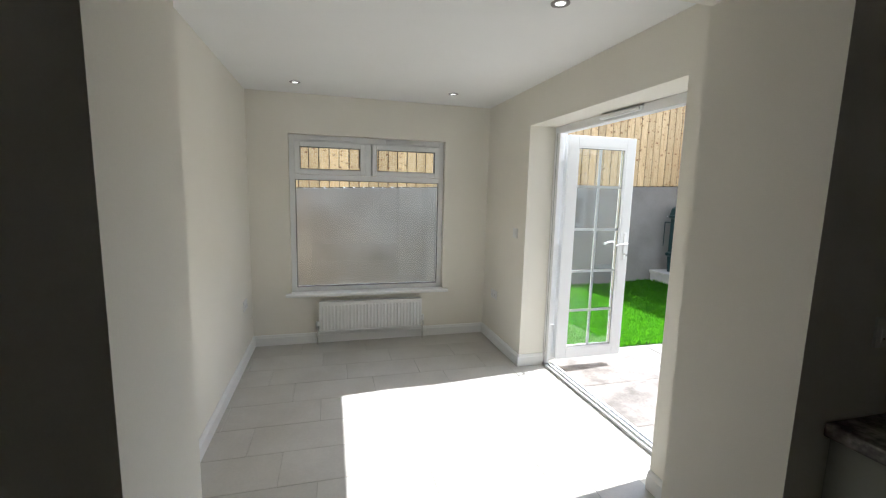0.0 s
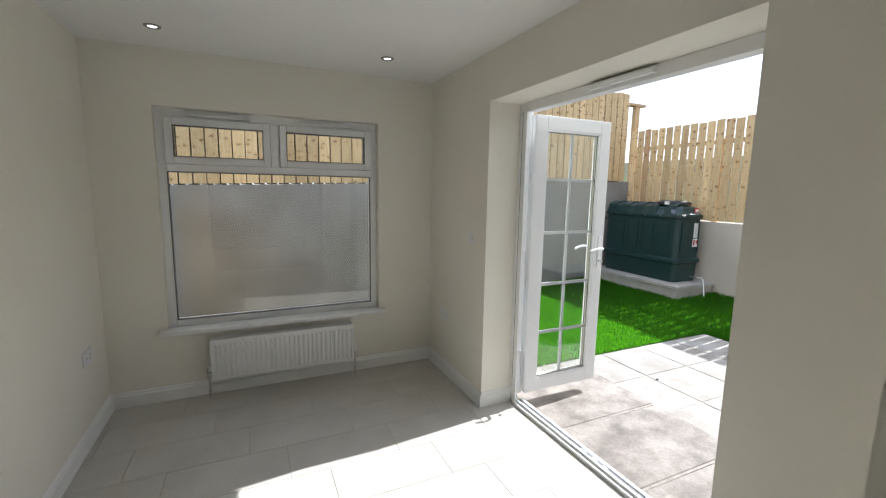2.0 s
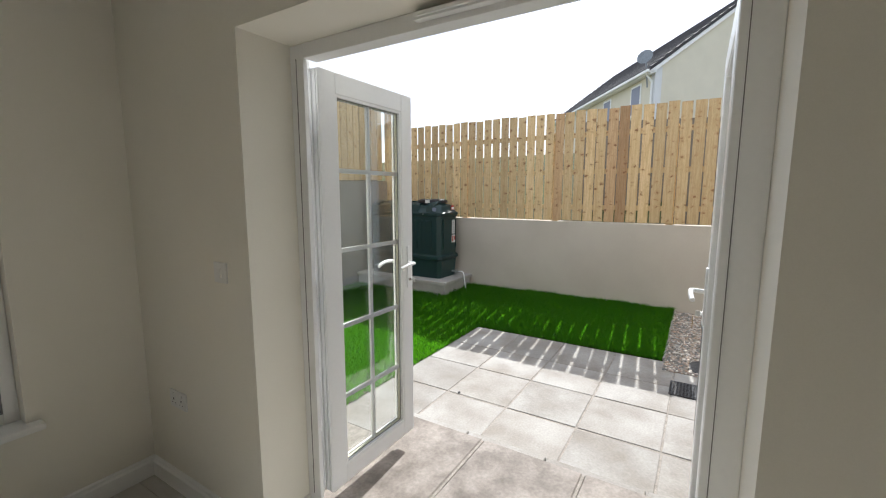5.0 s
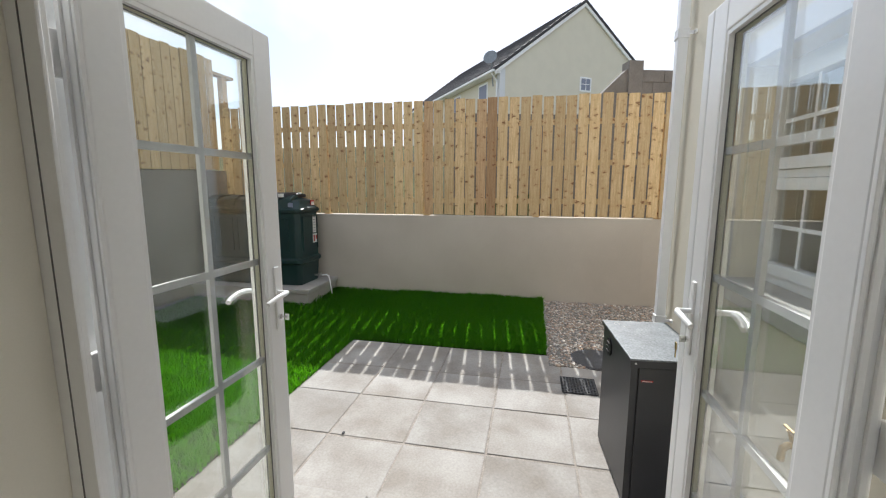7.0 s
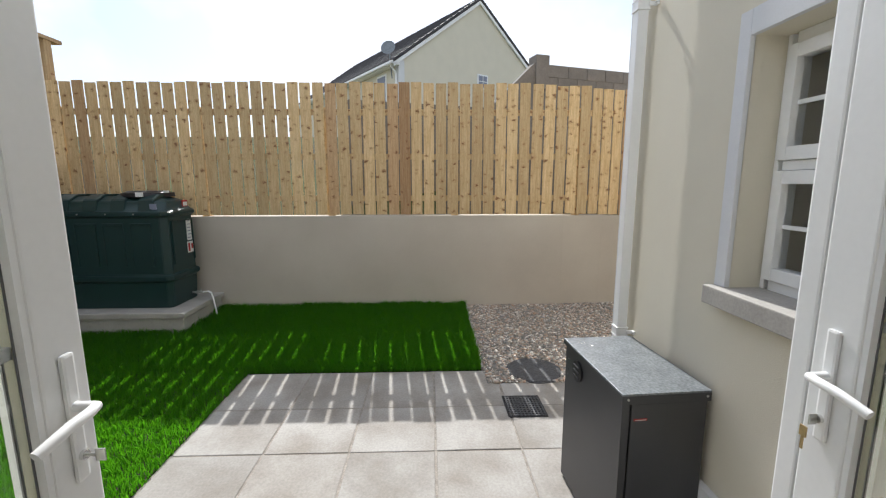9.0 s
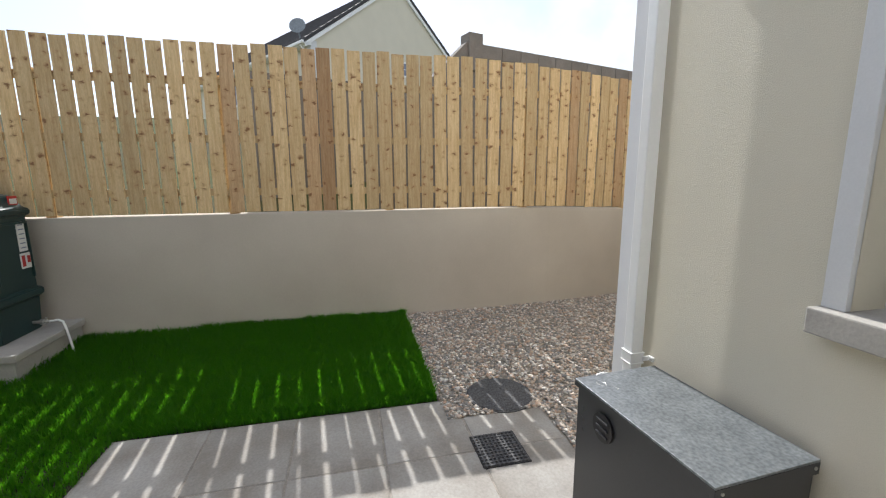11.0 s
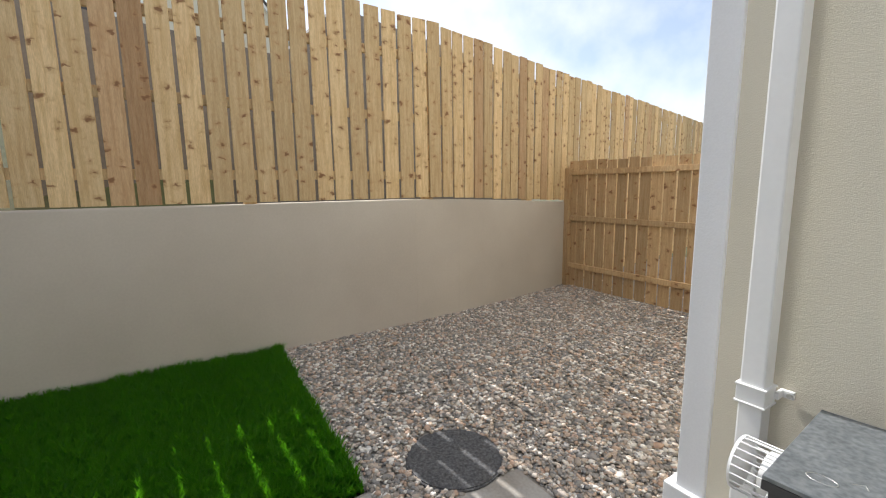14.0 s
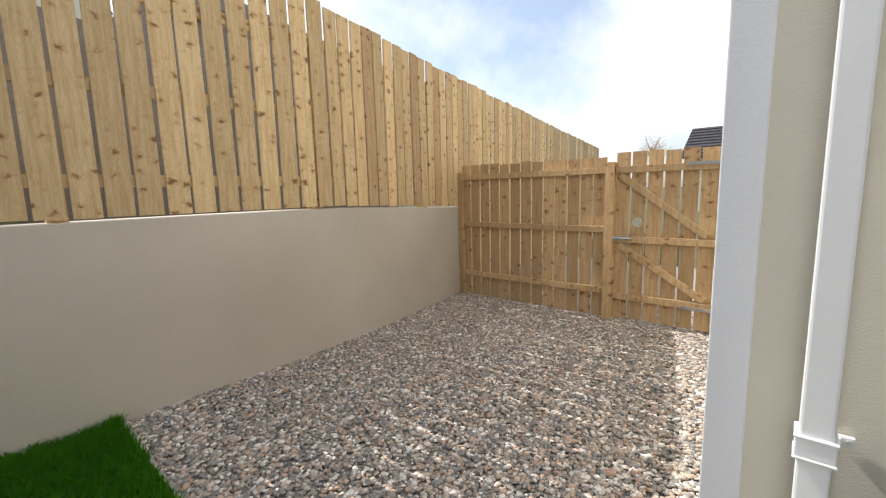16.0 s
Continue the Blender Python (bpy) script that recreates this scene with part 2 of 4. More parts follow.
def cyl(bm, p, q, r0, r1=None, seg=20):
    p, q = Vector(p), Vector(q)
    r = bmesh.ops.create_cone(bm, cap_ends=True, segments=seg, radius1=r0, radius2=r0 if r1 is None else r1, depth=(q - p).length)
    m = Matrix.Translation((p + q) / 2) @ (q - p).to_track_quat("Z", "Y").to_matrix().to_4x4()
    bmesh.ops.transform(bm, matrix=m, verts=r["verts"])
    return bm


def cyls(*specs, seg=20):
    bm = bmesh.new()
    for s in specs:
        cyl(bm, *s, seg=seg)
    return bm


def prism(pts, axis, a, b):
    """The outline pts, drawn out from a to b along the axis."""
    bm = bmesh.new()
    put = {"x": lambda u, v, w: (w, u, v), "y": lambda u, v, w: (u, w, v), "z": lambda u, v, w: (u, v, w)}[axis]
    lo = [bm.verts.new(put(u, v, a)) for u, v in pts]
    hi = [bm.verts.new(put(u, v, b)) for u, v in pts]
    bm.faces.new(lo), bm.faces.new(hi)
    for i in range(len(pts)):
        bm.faces.new((lo[i], lo[(i + 1) % len(pts)], hi[(i + 1) % len(pts)], hi[i]))
    bmesh.ops.recalc_face_normals(bm, faces=bm.faces[:])
    return bm


def rod(points, r, res=4):
    """A bent round bar, as a mesh."""
    c = bpy.data.curves.new("rod", "CURVE")
    c.dimensions, c.bevel_depth, c.bevel_resolution, c.use_fill_caps = "3D", r, res, True
    s = c.splines.new("POLY")
    s.points.add(len(points) - 1)
    for p, co in zip(s.points, points):
        p.co = (*co, 1)
    ob = bpy.data.objects.new("rod", c)
    scene.collection.objects.link(ob)
    me = bpy.data.meshes.new_from_object(ob.evaluated_get(bpy.context.evaluated_depsgraph_get()))
    bm = bmesh.new()
    bm.from_mesh(me)
    bpy.data.objects.remove(ob)
    bpy.data.curves.remove(c)
    bpy.data.meshes.remove(me)
    return bm


def mesh_of(name, bm, material, smooth=False):
    me = bpy.data.meshes.new(name)
    bmesh.ops.recalc_face_normals(bm, faces=bm.faces[:])
    bm.to_mesh(me)
    bm.free()
    if smooth:
        me.polygons.foreach_set("use_smooth", [True] * len(me.polygons))
        me.set_sharp_from_angle(angle=radians(40))
    me.materials.append(material)
    return me


def part(name, bm, material, parent, label="", smooth=False):
    ob = new(name, mesh_of(name, bm, material, smooth))
    ob.parent = parent
    if parent.type == "EMPTY":
        ob.matrix_parent_inverse = Matrix.Translation(parent.location).inverted()
    return tagged(ob, label)


def structure(name, bm, material, label="", category="", smooth=False):
    return tagged(new(name, mesh_of(name, bm, material, smooth)), label, category, kind="structure")


def single(name, bm, material, label, category, group="", smooth=False):
    return tagged(new(name, mesh_of(name, bm, material, smooth)), label, category, group)


def thing(name, label, category, base=(0, 0, 0), group="", kind=""):
    e = new(name)
    e.empty_display_size = 0.1
    e.location = base
    return tagged(e, label, category, group, kind)


def piece(name, me, parent, loc=(0, 0, 0), turn=(0, 0, 0)):
    ob = new(name, me)
    ob.parent = parent
    if parent.type == "EMPTY":
        ob.matrix_parent_inverse = Matrix.Translation(parent.location).inverted()
    ob.location, ob.rotation_euler = loc, turn
    return ob


# ---- dining room ----
XL, XR, YN, CH = -0.20, 2.14, 4.50, 2.39       # left and right wall faces, window wall, ceiling
OUTX, OUTY = 2.47, 4.82                        # outer faces of the extension
RX0, RX1, RY0, RY1 = 0.19, 1.72, 1.06, 1.46    # opening through the old back wall
DY0, DY1, DH = 1.96, 3.555, 2.085               # garden door opening
WX0, WX1, WZ0, WZ1 = 0.155, 1.672, 0.505, 2.03    # window opening
HY, HX = 1.52, 5.275                          # garden face and corner of the old house
PZ, TZ, SZ = -0.41, -0.235, -0.06              # flags, middle step, top step

structure("floor", boxes((-2.6, 2.42, -3.2, 4.82, -0.25, -0.006)), GROUT, "pale grout under floor tiles", "floor")
structure("wall_left", boxes((XL - 0.32, XL, RY1, OUTY, -0.4, 2.75)), PAINT, "plain cream painted plaster wall", "wall")
structure("wall_north", boxes((XL, WX0, YN, OUTY, -0.4, 2.75), (WX1, OUTX, YN, OUTY, -0.4, 2.75), (WX0, WX1, YN, OUTY, -0.4, WZ0), (WX0, WX1, YN, OUTY, WZ1, 2.75)), PAINT, "cream painted window wall", "wall")
structure("wall_garden_door", boxes((XR, 2.375, DY1, YN, -0.4, 2.75), (2.375, OUTX, 3.64, YN, -0.4, 2.75), (2.375, OUTX, DY1, 3.64, DH, 2.75), (2.375, OUTX, DY1, 3.64, -0.4, -0.002), (XR, OUTX, HY, DY0, -0.4, 2.75), (XR, OUTX, DY0, DY1, DH, 2.75), (XR, OUTX - 0.02, DY0, DY1, -0.4, -0.002)), PAINT, "cream painted wall with garden door opening", "wall")
structure("wall_opening", boxes((-2.6, RX0, RY0, RY1, -0.2, CH), (RX1, XR, RY0, RY1, -0.2, CH), (RX0, RX1, RY0, RY1, 2.13, CH)), PAINT, "cream wall with a wide cased opening", "wall")
structure("ceiling", boxes((XL - 0.3, OUTX, RY1, OUTY, CH, CH + 0.2)), CEIL, "plain white plaster ceiling", "ceiling")
structure("flat_roof", boxes((XL - 0.4, OUTX + 0.08, HY, OUTY + 0.08, 2.75, 2.9)), CONCRETE, "flat roof over the extension", "roof")


def skirting(name, p, q, n):
    """Moulded board along the wall from p to q, standing out along n."""
    (ax, ay), (bx, by) = p, q
    prof = [(0, 0), (0.019, 0), (0.019, 0.078), (0.013, 0.088), (0.011, 0.098), (0.004, 0.104), (0, 0.104)]
    bm = bmesh.new()
    ends = []
    for (x, y) in (p, q):
        ends.append([bm.verts.new((x + n[0] * u, y + n[1] * u, v)) for u, v in prof])
    for i in range(len(prof)):
        bm.faces.new((ends[0][i], ends[0][(i + 1) % len(prof)], ends[1][(i + 1) % len(prof)], ends[1][i]))
    bm.faces.new(ends[0]), bm.faces.new(ends[1])
    return structure(name, bm, GLOSS, "white moulded skirting board", "skirting")


skirting("baseboard_window", (XL, YN), (XR, YN), (0, -1))
skirting("baseboard_left", (XL, RY1), (XL, YN - 0.019), (1, 0))
skirting("baseboard_right", (XR, DY1 - 0.019), (XR, YN - 0.019), (-1, 0))
skirting("baseboard_jamb", (XR, DY1), (2.375, DY1), (0, -1))
skirting("baseboard_nib", (XR, RY1), (XR, DY0), (-1, 0))
skirting("baseboard_nib_back", (RX1, RY1), (XR - 0.019, RY1), (0, 1))

# window
win = thing("window_1", "white plastic window with two small top lights", "window", (0.92, 4.6, WZ0), kind="structure")
F0, F1 = 4.575, 4.645
part("window_frame", boxes((WX0, WX0 + 0.05, F0, F1, WZ0, WZ1), (WX1 - 0.05, WX1, F0, F1, WZ0, WZ1), (WX0 + 0.05, WX1 - 0.05, F0, F1, WZ0, WZ0 + 0.05), (WX0 + 0.05, WX1 - 0.05, F0, F1, WZ1 - 0.06, WZ1), (WX0 + 0.05, WX1 - 0.05, F0, F1, 1.61, 1.66), (0.87, 0.93, F0, F1, 1.66, WZ1 - 0.06), bevel=0.004), UPVC, win)
part("window_pane", boxes((WX0 + 0.05, WX1 - 0.05, 4.607, 4.613, WZ0 + 0.05, 1.61)), GLASS, win).visible_shadow = False
part("pane_gasket", boxes((WX0 + 0.05, WX1 - 0.05, 4.571, 4.60, WZ0 + 0.05, WZ0 + 0.056), (WX0 + 0.05, WX1 - 0.05, 4.571, 4.60, 1.604, 1.61), (WX0 + 0.05, WX0 + 0.056, 4.571, 4.60, WZ0 + 0.056, 1.604), (WX1 - 0.056, WX1 - 0.05, 4.571, 4.60, WZ0 + 0.056, 1.604)), GASKET_SHADE, win)
for a, b in ((WX0 + 0.05, 0.87), (0.93, WX1 - 0.05)):
    sash = part("top_light", boxes((a + .002, a + 0.05, 4.55, 4.63, 1.662, 1.968), (b - 0.05, b - .002, 4.55, 4.63, 1.662, 1.968), (a + 0.05, b - 0.05, 4.55, 4.63, 1.662, 1.71), (a + 0.05, b - 0.05, 4.55, 4.63, 1.92, 1.968), bevel=0.006), UPVC, win)
    part("pane", boxes((a + 0.05, b - 0.05, 4.597, 4.603, 1.71, 1.92)), GLASS, sash).visible_shadow = False
    part("gasket", boxes((a + 0.05, b - 0.05, 4.548, 4.59, 1.71, 1.715), (a + 0.05, b - 0.05, 4.548, 4.59, 1.915, 1.92), (a + 0.05, a + 0.055, 4.548, 4.59, 1.715, 1.915), (b - 0.055, b - 0.05, 4.548, 4.59, 1.715, 1.915)), GASKET_SHADE, sash)
    c = (a + b) / 2
    part("sash_handle", boxes((c - 0.02, c + 0.02, 4.535, 4.55, 1.675, 1.70), (c - 0.08, c + 0.015, 4.525, 4.537, 1.68, 1.692), bevel=0.003), UPVC, sash)
    part("trickle_vent", boxes((c - 0.2, c + 0.2, 4.555, 4.575, 1.985, 2.012), (c - 0.19, c + 0.19, 4.545, 4.555, 1.99, 1.998), bevel=0.003), UPVC, win)
part("window_board", boxes((WX0 - 0.05, WX1 + 0.05, 4.44, 4.574, WZ0 - 0.026, WZ0 + 0.004), bevel=0.008), GLOSS, win, "white painted window board")
part("outer_sill", boxes((WX0 - 0.1, WX1 + 0.1, 4.78, 4.87, WZ0 - 0.16, WZ0 - 0.08), bevel=0.008), CONCRETE, win)

# radiator
rad = thing("radiator", "white ribbed steel panel radiator below the window", "radiator", (0.92, 4.43, 0.06))
part("panel", boxes((0.415, 1.425, 4.398, 4.406, 0.075, 0.365), bevel=0.003), ENAMEL, rad)
part("back_panel", boxes((0.415, 1.425, 4.452, 4.472, 0.075, 0.365), bevel=0.003), ENAMEL, rad)
bm = bmesh.new()
for v in box(bm, -0.010, 0.010, 4.386, 4.40, 0.095, 0.345):
    if v.co.y < 4.39:
        v.co.x *= 0.55
        v.co.z = 0.22 + (v.co.z - 0.22) * 0.94
rib = mesh_of("rib", bm, ENAMEL)
for i in range(30):
    piece("rib", rib, rad, (0.45 + i * 0.0333, 0, 0))
part("side_cover", boxes((0.412, 0.42, 4.396, 4.474, 0.07, 0.372)), ENAMEL, rad)
part("side_cover", boxes((1.42, 1.428, 4.396, 4.474, 0.07, 0.372)), ENAMEL, rad)
bm = boxes((0.42, 1.42, 4.396, 4.402, 0.362, 0.374), (0.42, 1.42, 4.466, 4.472, 0.362, 0.374), (0.905, 0.93, 4.402, 4.466, 0.366, 0.372))
for i in range(66):
    x = 0.425 + i * 0.0151
    if not 0.90 < x < 0.93:
        box(bm, x, x + 0.008, 4.402, 4.466, 0.364, 0.371)
part("top_grille", bm, ENAMEL, rad)
# dark block painted in for the shade between the two panels
part("inner_shade", boxes((0.42, 1.42, 4.41, 4.45, 0.09, 0.34)), GASKET_SHADE, rad)
for x, s in ((0.395, -1), (1.445, 1)):
    v = part("valve", cyls(((x, 4.43, -0.058), (x, 4.43, 0.10), 0.0075), ((x, 4.43, 0.09), (x, 4.43, 0.135), 0.014), ((x - s * 0.022, 4.43, 0.112), (x, 4.43, 0.112), 0.011)), CHROME, rad, "chrome valve and pipe", True)
    part("valve_cap", cyls(((x, 4.43, 0.135), (x, 4.43, 0.175 + (0.02 if s > 0 else 0)), 0.017, 0.015)), PLASTIC, v, "", True)
for x in (0.6, 1.2):
    part("bracket", boxes((x, x + 0.03, 4.472, 4.5, 0.12, 0.3)), ENAMEL, rad)
rad.location.z += 0.058


def wall_plate(name, label, at, normal, w, h, kind):
    """Switch or socket plate at a place on a wall; normal -x, +x or -y."""
    e = thing(name, label, "socket" if kind == "socket" else "switch", (0, 0, 0))
    part("plate", boxes((-w / 2, w / 2, -0.009, 0, -h / 2, h / 2), bevel=0.003), PLASTIC, e)
    if kind == "socket":
        for sx in (-0.034, 0.034):
            part("socket_face", boxes((sx - 0.02, sx + 0.02, -0.0105, -0.0085, -0.03, 0.012)), PLASTIC, e)
            part("pin_holes", boxes((sx - 0.004, sx + 0.004, -0.0112, -0.0104, -0.004, 0.006), (sx - 0.014, sx - 0.008, -0.0112, -0.0104, -0.02, -0.016), (sx + 0.008, sx + 0.014, -0.0112, -0.0104, -0.02, -0.016)), GASKET_SHADE, e)
            part("rocker", boxes((sx - 0.007, sx + 0.007, -0.013, -0.0085, 0.018, 0.032), bevel=0.001), PLASTIC, e)
    else:
        for sx in (-0.02, 0.02) if w > 0.1 else (0,):
            part("rocker", boxes((sx - 0.012, sx + 0.012, -0.013, -0.0085, -0.02, 0.02), bevel=0.002), PLASTIC, e)
    e.location = at
    e.rotation_euler = (0, 0, {"-y": 0, "-x": radians(-90), "+x": radians(90)}[normal])
    return e


wall_plate("light_switch", "white plastic light switch on cream wall", (XR, 3.745, 1.172), "-x", 0.086, 0.086, "switch")
wall_plate("double_socket", "white double power socket on cream wall", (XR, 4.183, 0.50), "-x", 0.146, 0.086, "socket")
wall_plate("double_socket", "white double power socket on cream wall", (XL, 4.15, 0.505), "+x", 0.146, 0.086, "socket")


def downlight(x, y):
    e = thing("downlight", "round recessed downlight with satin metal rim", "ceiling light", (0, 0, 0), "ceiling downlights")
    bm = bmesh.new()
    n = 32
    prof = [(0.044, 0), (0.043, -0.004), (0.030, -0.006), (0.026, -0.003), (0.024, 0.0)]
    rings = [[bm.verts.new((r * math.cos(2 * math.pi * i / n), r * math.sin(2 * math.pi * i / n), z)) for i in range(n)] for r, z in prof]
    for a, b in zip(rings, rings[1:]):
        for i in range(n):
            bm.faces.new((a[i], a[(i + 1) % n], b[(i + 1) % n], b[i]))
    part("rim", bm, RIM, e, "", True)
    part("bulb", cyls(((0, 0, -0.003), (0, 0, 0.0), 0.0235), seg=28), LAMP, e, "glowing white bulb face")
    e.location = (x, y, CH)


for xy in ((0.26, 4.08), (1.60, 4.02), (1.56, 2.14), (0.26, 2.14)):
    downlight(*xy)

# garden doors
fr = thing("door_frame", "white plastic frame of the garden doors with threshold", "door frame", (2.41, 2.75, 0), kind="structure")
part("jamb", boxes((2.376, 2.386, DY1 - 0.074, 3.639, 0.0, DH - 0.002), (2.386, 2.525, 3.610, 3.639, 0.0, DH - 0.002), (2.386, 2.400, DY1 - 0.070, DY1 - 0.050, 0.0, DH - 0.002), bevel=0.003), UPVC, fr)
part("jamb", boxes((2.375, 2.384, DY0, DY0 + 0.085, 0.0, DH), (2.384, 2.400, DY0 + 0.058, DY0 + 0.078, 0.0, DH), (2.384, 2.468, DY0, DY0 + 0.014, 0.0, DH), bevel=0.003), UPVC, fr)
part("head", boxes((2.375, 2.445, DY0 + 0.086, DY1 - 0.075, 2.027, DH), bevel=0.004), UPVC, fr)
part("threshold", boxes((2.365, 2.46, DY0 + 0.065, DY1 - 0.065, -0.002, 0.022), (2.385, 2.40, DY0 + 0.065, DY1 - 0.065, 0.022, 0.036), (2.43, 2.445, DY0 + 0.065, DY1 - 0.065, 0.022, 0.030), bevel=0.002), UPVC, fr, "white threshold with drain slots")
part("jamb_gasket", boxes((2.3745, 2.376, DY1 - 0.035, DY1 - 0.032, 0.12, 2.03)), GASKET_SHADE, fr)
part("jamb_gasket", boxes((2.3735, 2.375, DY0 + 0.063, DY0 + 0.065, 0.02, 2.03)), GASKET_SHADE, fr)
part("track_gap", boxes((2.40, 2.43, DY0 + 0.07, DY1 - 0.07, 0.020, 0.024)), GASKET_SHADE, fr)
part("keep", boxes((2.402, 2.428, 2.66, 2.86, 0.024, 0.027), bevel=0.001), ZINC, fr)
part("keep_slot", boxes((2.408, 2.422, 2.69, 2.73, 0.027, 0.0285), (2.408, 2.422, 2.77, 2.81, 0.027, 0.0285)), GASKET_SHADE, fr)
part("trickle_vent", boxes((2.345, 2.375, 2.52, 2.92, 2.045, 2.07), (2.335, 2.347, 2.53, 2.91, 2.052, 2.064), bevel=0.003), UPVC, fr)


def lever(sign, hx, z=1.095):
    """Lever handle on the face at y = sign * 0.034, spindle at x = hx."""
    y = sign * 0.034
    plate = boxes((hx - 0.014, hx + 0.014, min(y, y + sign * 0.009), max(y, y + sign * 0.009), z - 0.145, z + 0.10), bevel=0.006)
    arm = rod([(hx, y + sign * 0.005, z), (hx, y + sign * 0.03, z), (hx - 0.004, y + sign * 0.048, z + 0.002), (hx - 0.026, y + sign * 0.056, z + 0.004), (hx - 0.066, y + sign * 0.056, z + 0.002), (hx - 0.101, y + sign * 0.053, z - 0.006), (hx - 0.124, y + sign * 0.048, z - 0.014)], 0.0095)
    return plate, arm


def leaf(name, label, hinge, turn, flip, w, lip=0.0):
    d = thing(name, label, "door", (0, 0, 0), "garden doors", "structure")
    z0, z1, t, hx = 0.045, 2.03, 0.034, w - 0.046
    st = 0.094
    f = flip
    Y = lambda a, b: (min(a * f, b * f), max(a * f, b * f))
    for n, a, b, c, e in (("stile", 0, st, z0, z1), ("stile", w - st, w, z0, z1), ("rail", st, w - st, z0, z0 + st), ("rail", st, w - st, z1 - st, z1)):
        part(n, boxes((a, b, -t, t, c, e), bevel=0.005), UPVC, d)
    gx0, gx1, gz0, gz1 = st, w - st, z0 + st, z1 - st
    part("pane", boxes((gx0 - .005, gx1 + .005, -0.012, -0.008, gz0 - .005, gz1 + .005)), GLASS, d).visible_shadow = False
    part("pane", boxes((gx0 - .005, gx1 + .005, 0.008, 0.012, gz0 - .005, gz1 + .005)), GLASS, d).visible_shadow = False
    for s in (-1, 1):
        y0, y1 = sorted((s * 0.014, s * 0.030))
        part("glazing_bead", boxes((gx0, gx0 + 0.012, y0, y1, gz0, gz1), (gx1 - 0.012, gx1, y0, y1, gz0, gz1), (gx0 + .012, gx1 - .012, y0, y1, gz0, gz0 + 0.012), (gx0 + .012, gx1 - .012, y0, y1, gz1 - 0.012, gz1)), UPVC, d)
        part("gasket", boxes((gx0 + .012, gx0 + 0.014, min(s * 0.0125, s * 0.0155), max(s * 0.0125, s * 0.0155), gz0 + .012, gz1 - .012), (gx1 - 0.014, gx1 - .012, min(s * 0.0125, s * 0.0155), max(s * 0.0125, s * 0.0155), gz0 + .012, gz1 - .012), (gx0 + .016, gx1 - .016, min(s * 0.0125, s * 0.0155), max(s * 0.0125, s * 0.0155), gz0 + .012, gz0 + 0.014), (gx0 + .016, gx1 - .016, min(s * 0.0125, s * 0.0155), max(s * 0.0125, s * 0.0155), gz1 - 0.014, gz1 - .012)), GASKET_SHADE, d)
    part("spacer", boxes((gx0 - .004, gx0 + 0.012, -0.0078, 0.0078, gz0, gz1), (gx1 - 0.012, gx1 + .004, -0.0078, 0.0078, gz0, gz1), (gx0 + .012, gx1 - .012, -0.0078, 0.0078, gz0 - .004, gz0 + 0.012), (gx0 + .012, gx1 - .012, -0.0078, 0.0078, gz1 - 0.012, gz1 + .004)), SPACER, d)
    xm = (gx0 + gx1) / 2
    part("vertical_bar", boxes((xm - 0.0105, xm + 0.0105, -0.0065, 0.0065, gz0 + .012, gz1 - .012)), UPVC, d)
    for z in (1.600, 1.222, 0.846, 0.484):
        part("cross_bar", boxes((gx0 + .012, gx1 - .012, -0.0072, 0.0072, z - 0.0105, z + 0.0105)), UPVC, d)
    for s in (-1, 1):
        plate, arm = lever(s, hx)
        h = part("handle_plate", plate, UPVC, d)
        part("lever", arm, UPVC, h, "", True)
    k = part("lock", cyls(((hx, -0.050, 1.0), (hx, 0.050, 1.0), 0.009)), CHROME, d, "chrome lock cylinder", True)
    ya, yb = (-0.066, -0.05) if f > 0 else (0.05, 0.066)
    part("key", boxes((hx - 0.0015, hx + 0.0015, ya, yb, 0.997, 1.003), (hx - 0.0015, hx + 0.0015, min(ya, ya - f * 0.018), max(ya, ya - f * 0.018), 0.988, 1.012), bevel=0.001), ZINC, k, "small steel key")
    yc = ya - f * 0.010 if f > 0 else yb + 0.010
    if f < 0:
        part("spare_key", boxes((hx - 0.008, hx + 0.008, yc - 0.0015, yc + 0.0015, 0.962, 0.986), (hx - 0.003, hx + 0.003, yc - 0.0015, yc + 0.0015, 0.934, 0.962), bevel=0.0006), BRASS, k, "hanging brass key")
    part("edge_gasket", boxes((w, w + 0.003, 0.01, 0.014, z0 + .02, z1 - .02)), GASKET_SHADE, d)
    for k, (ya, yb, dx) in enumerate(((-0.034, -0.026, 0.010), (-0.016, -0.004, 0.006), (0.010, 0.022, 0.008))):
        ya, yb = sorted((ya * f, yb * f))
        part("edge_groove", boxes((-dx, 0.0, ya, yb, z0 + .01, z1 - .01), bevel=0.0015), UPVC, d)
    part("lock_strip", boxes((w, w + 0.003, -0.012, 0.004, 0.2, 1.9)), ZINC, d)
    part("drip_bar", boxes((0.02, w - 0.02, f * 0.034 if f > 0 else -0.05, 0.05 if f > 0 else -0.034, z0 + 0.005, z0 + 0.03), bevel=0.004), UPVC, d)
    for z in (0.30, 1.05, 1.78):
        part("hinge", boxes((-0.045, 0.012, f * 0.034 if f > 0 else -0.052, 0.052 if f > 0 else -0.034, z - 0.05, z + 0.05), bevel=0.003), UPVC, d)
    if lip:
        part("meeting_stile", boxes((w + 0.0035, w + lip, -0.004 if f < 0 else -0.034, 0.034 if f < 0 else 0.004, z0, z1 + 0.002), bevel=0.006), UPVC, d)
    d.location = hinge
    d.rotation_euler = (0, 0, radians(turn))
    return d


leaf("door_1", "white glazed garden door leaf standing open", (2.486, 3.550, 0), 0.2, 1, 0.672)
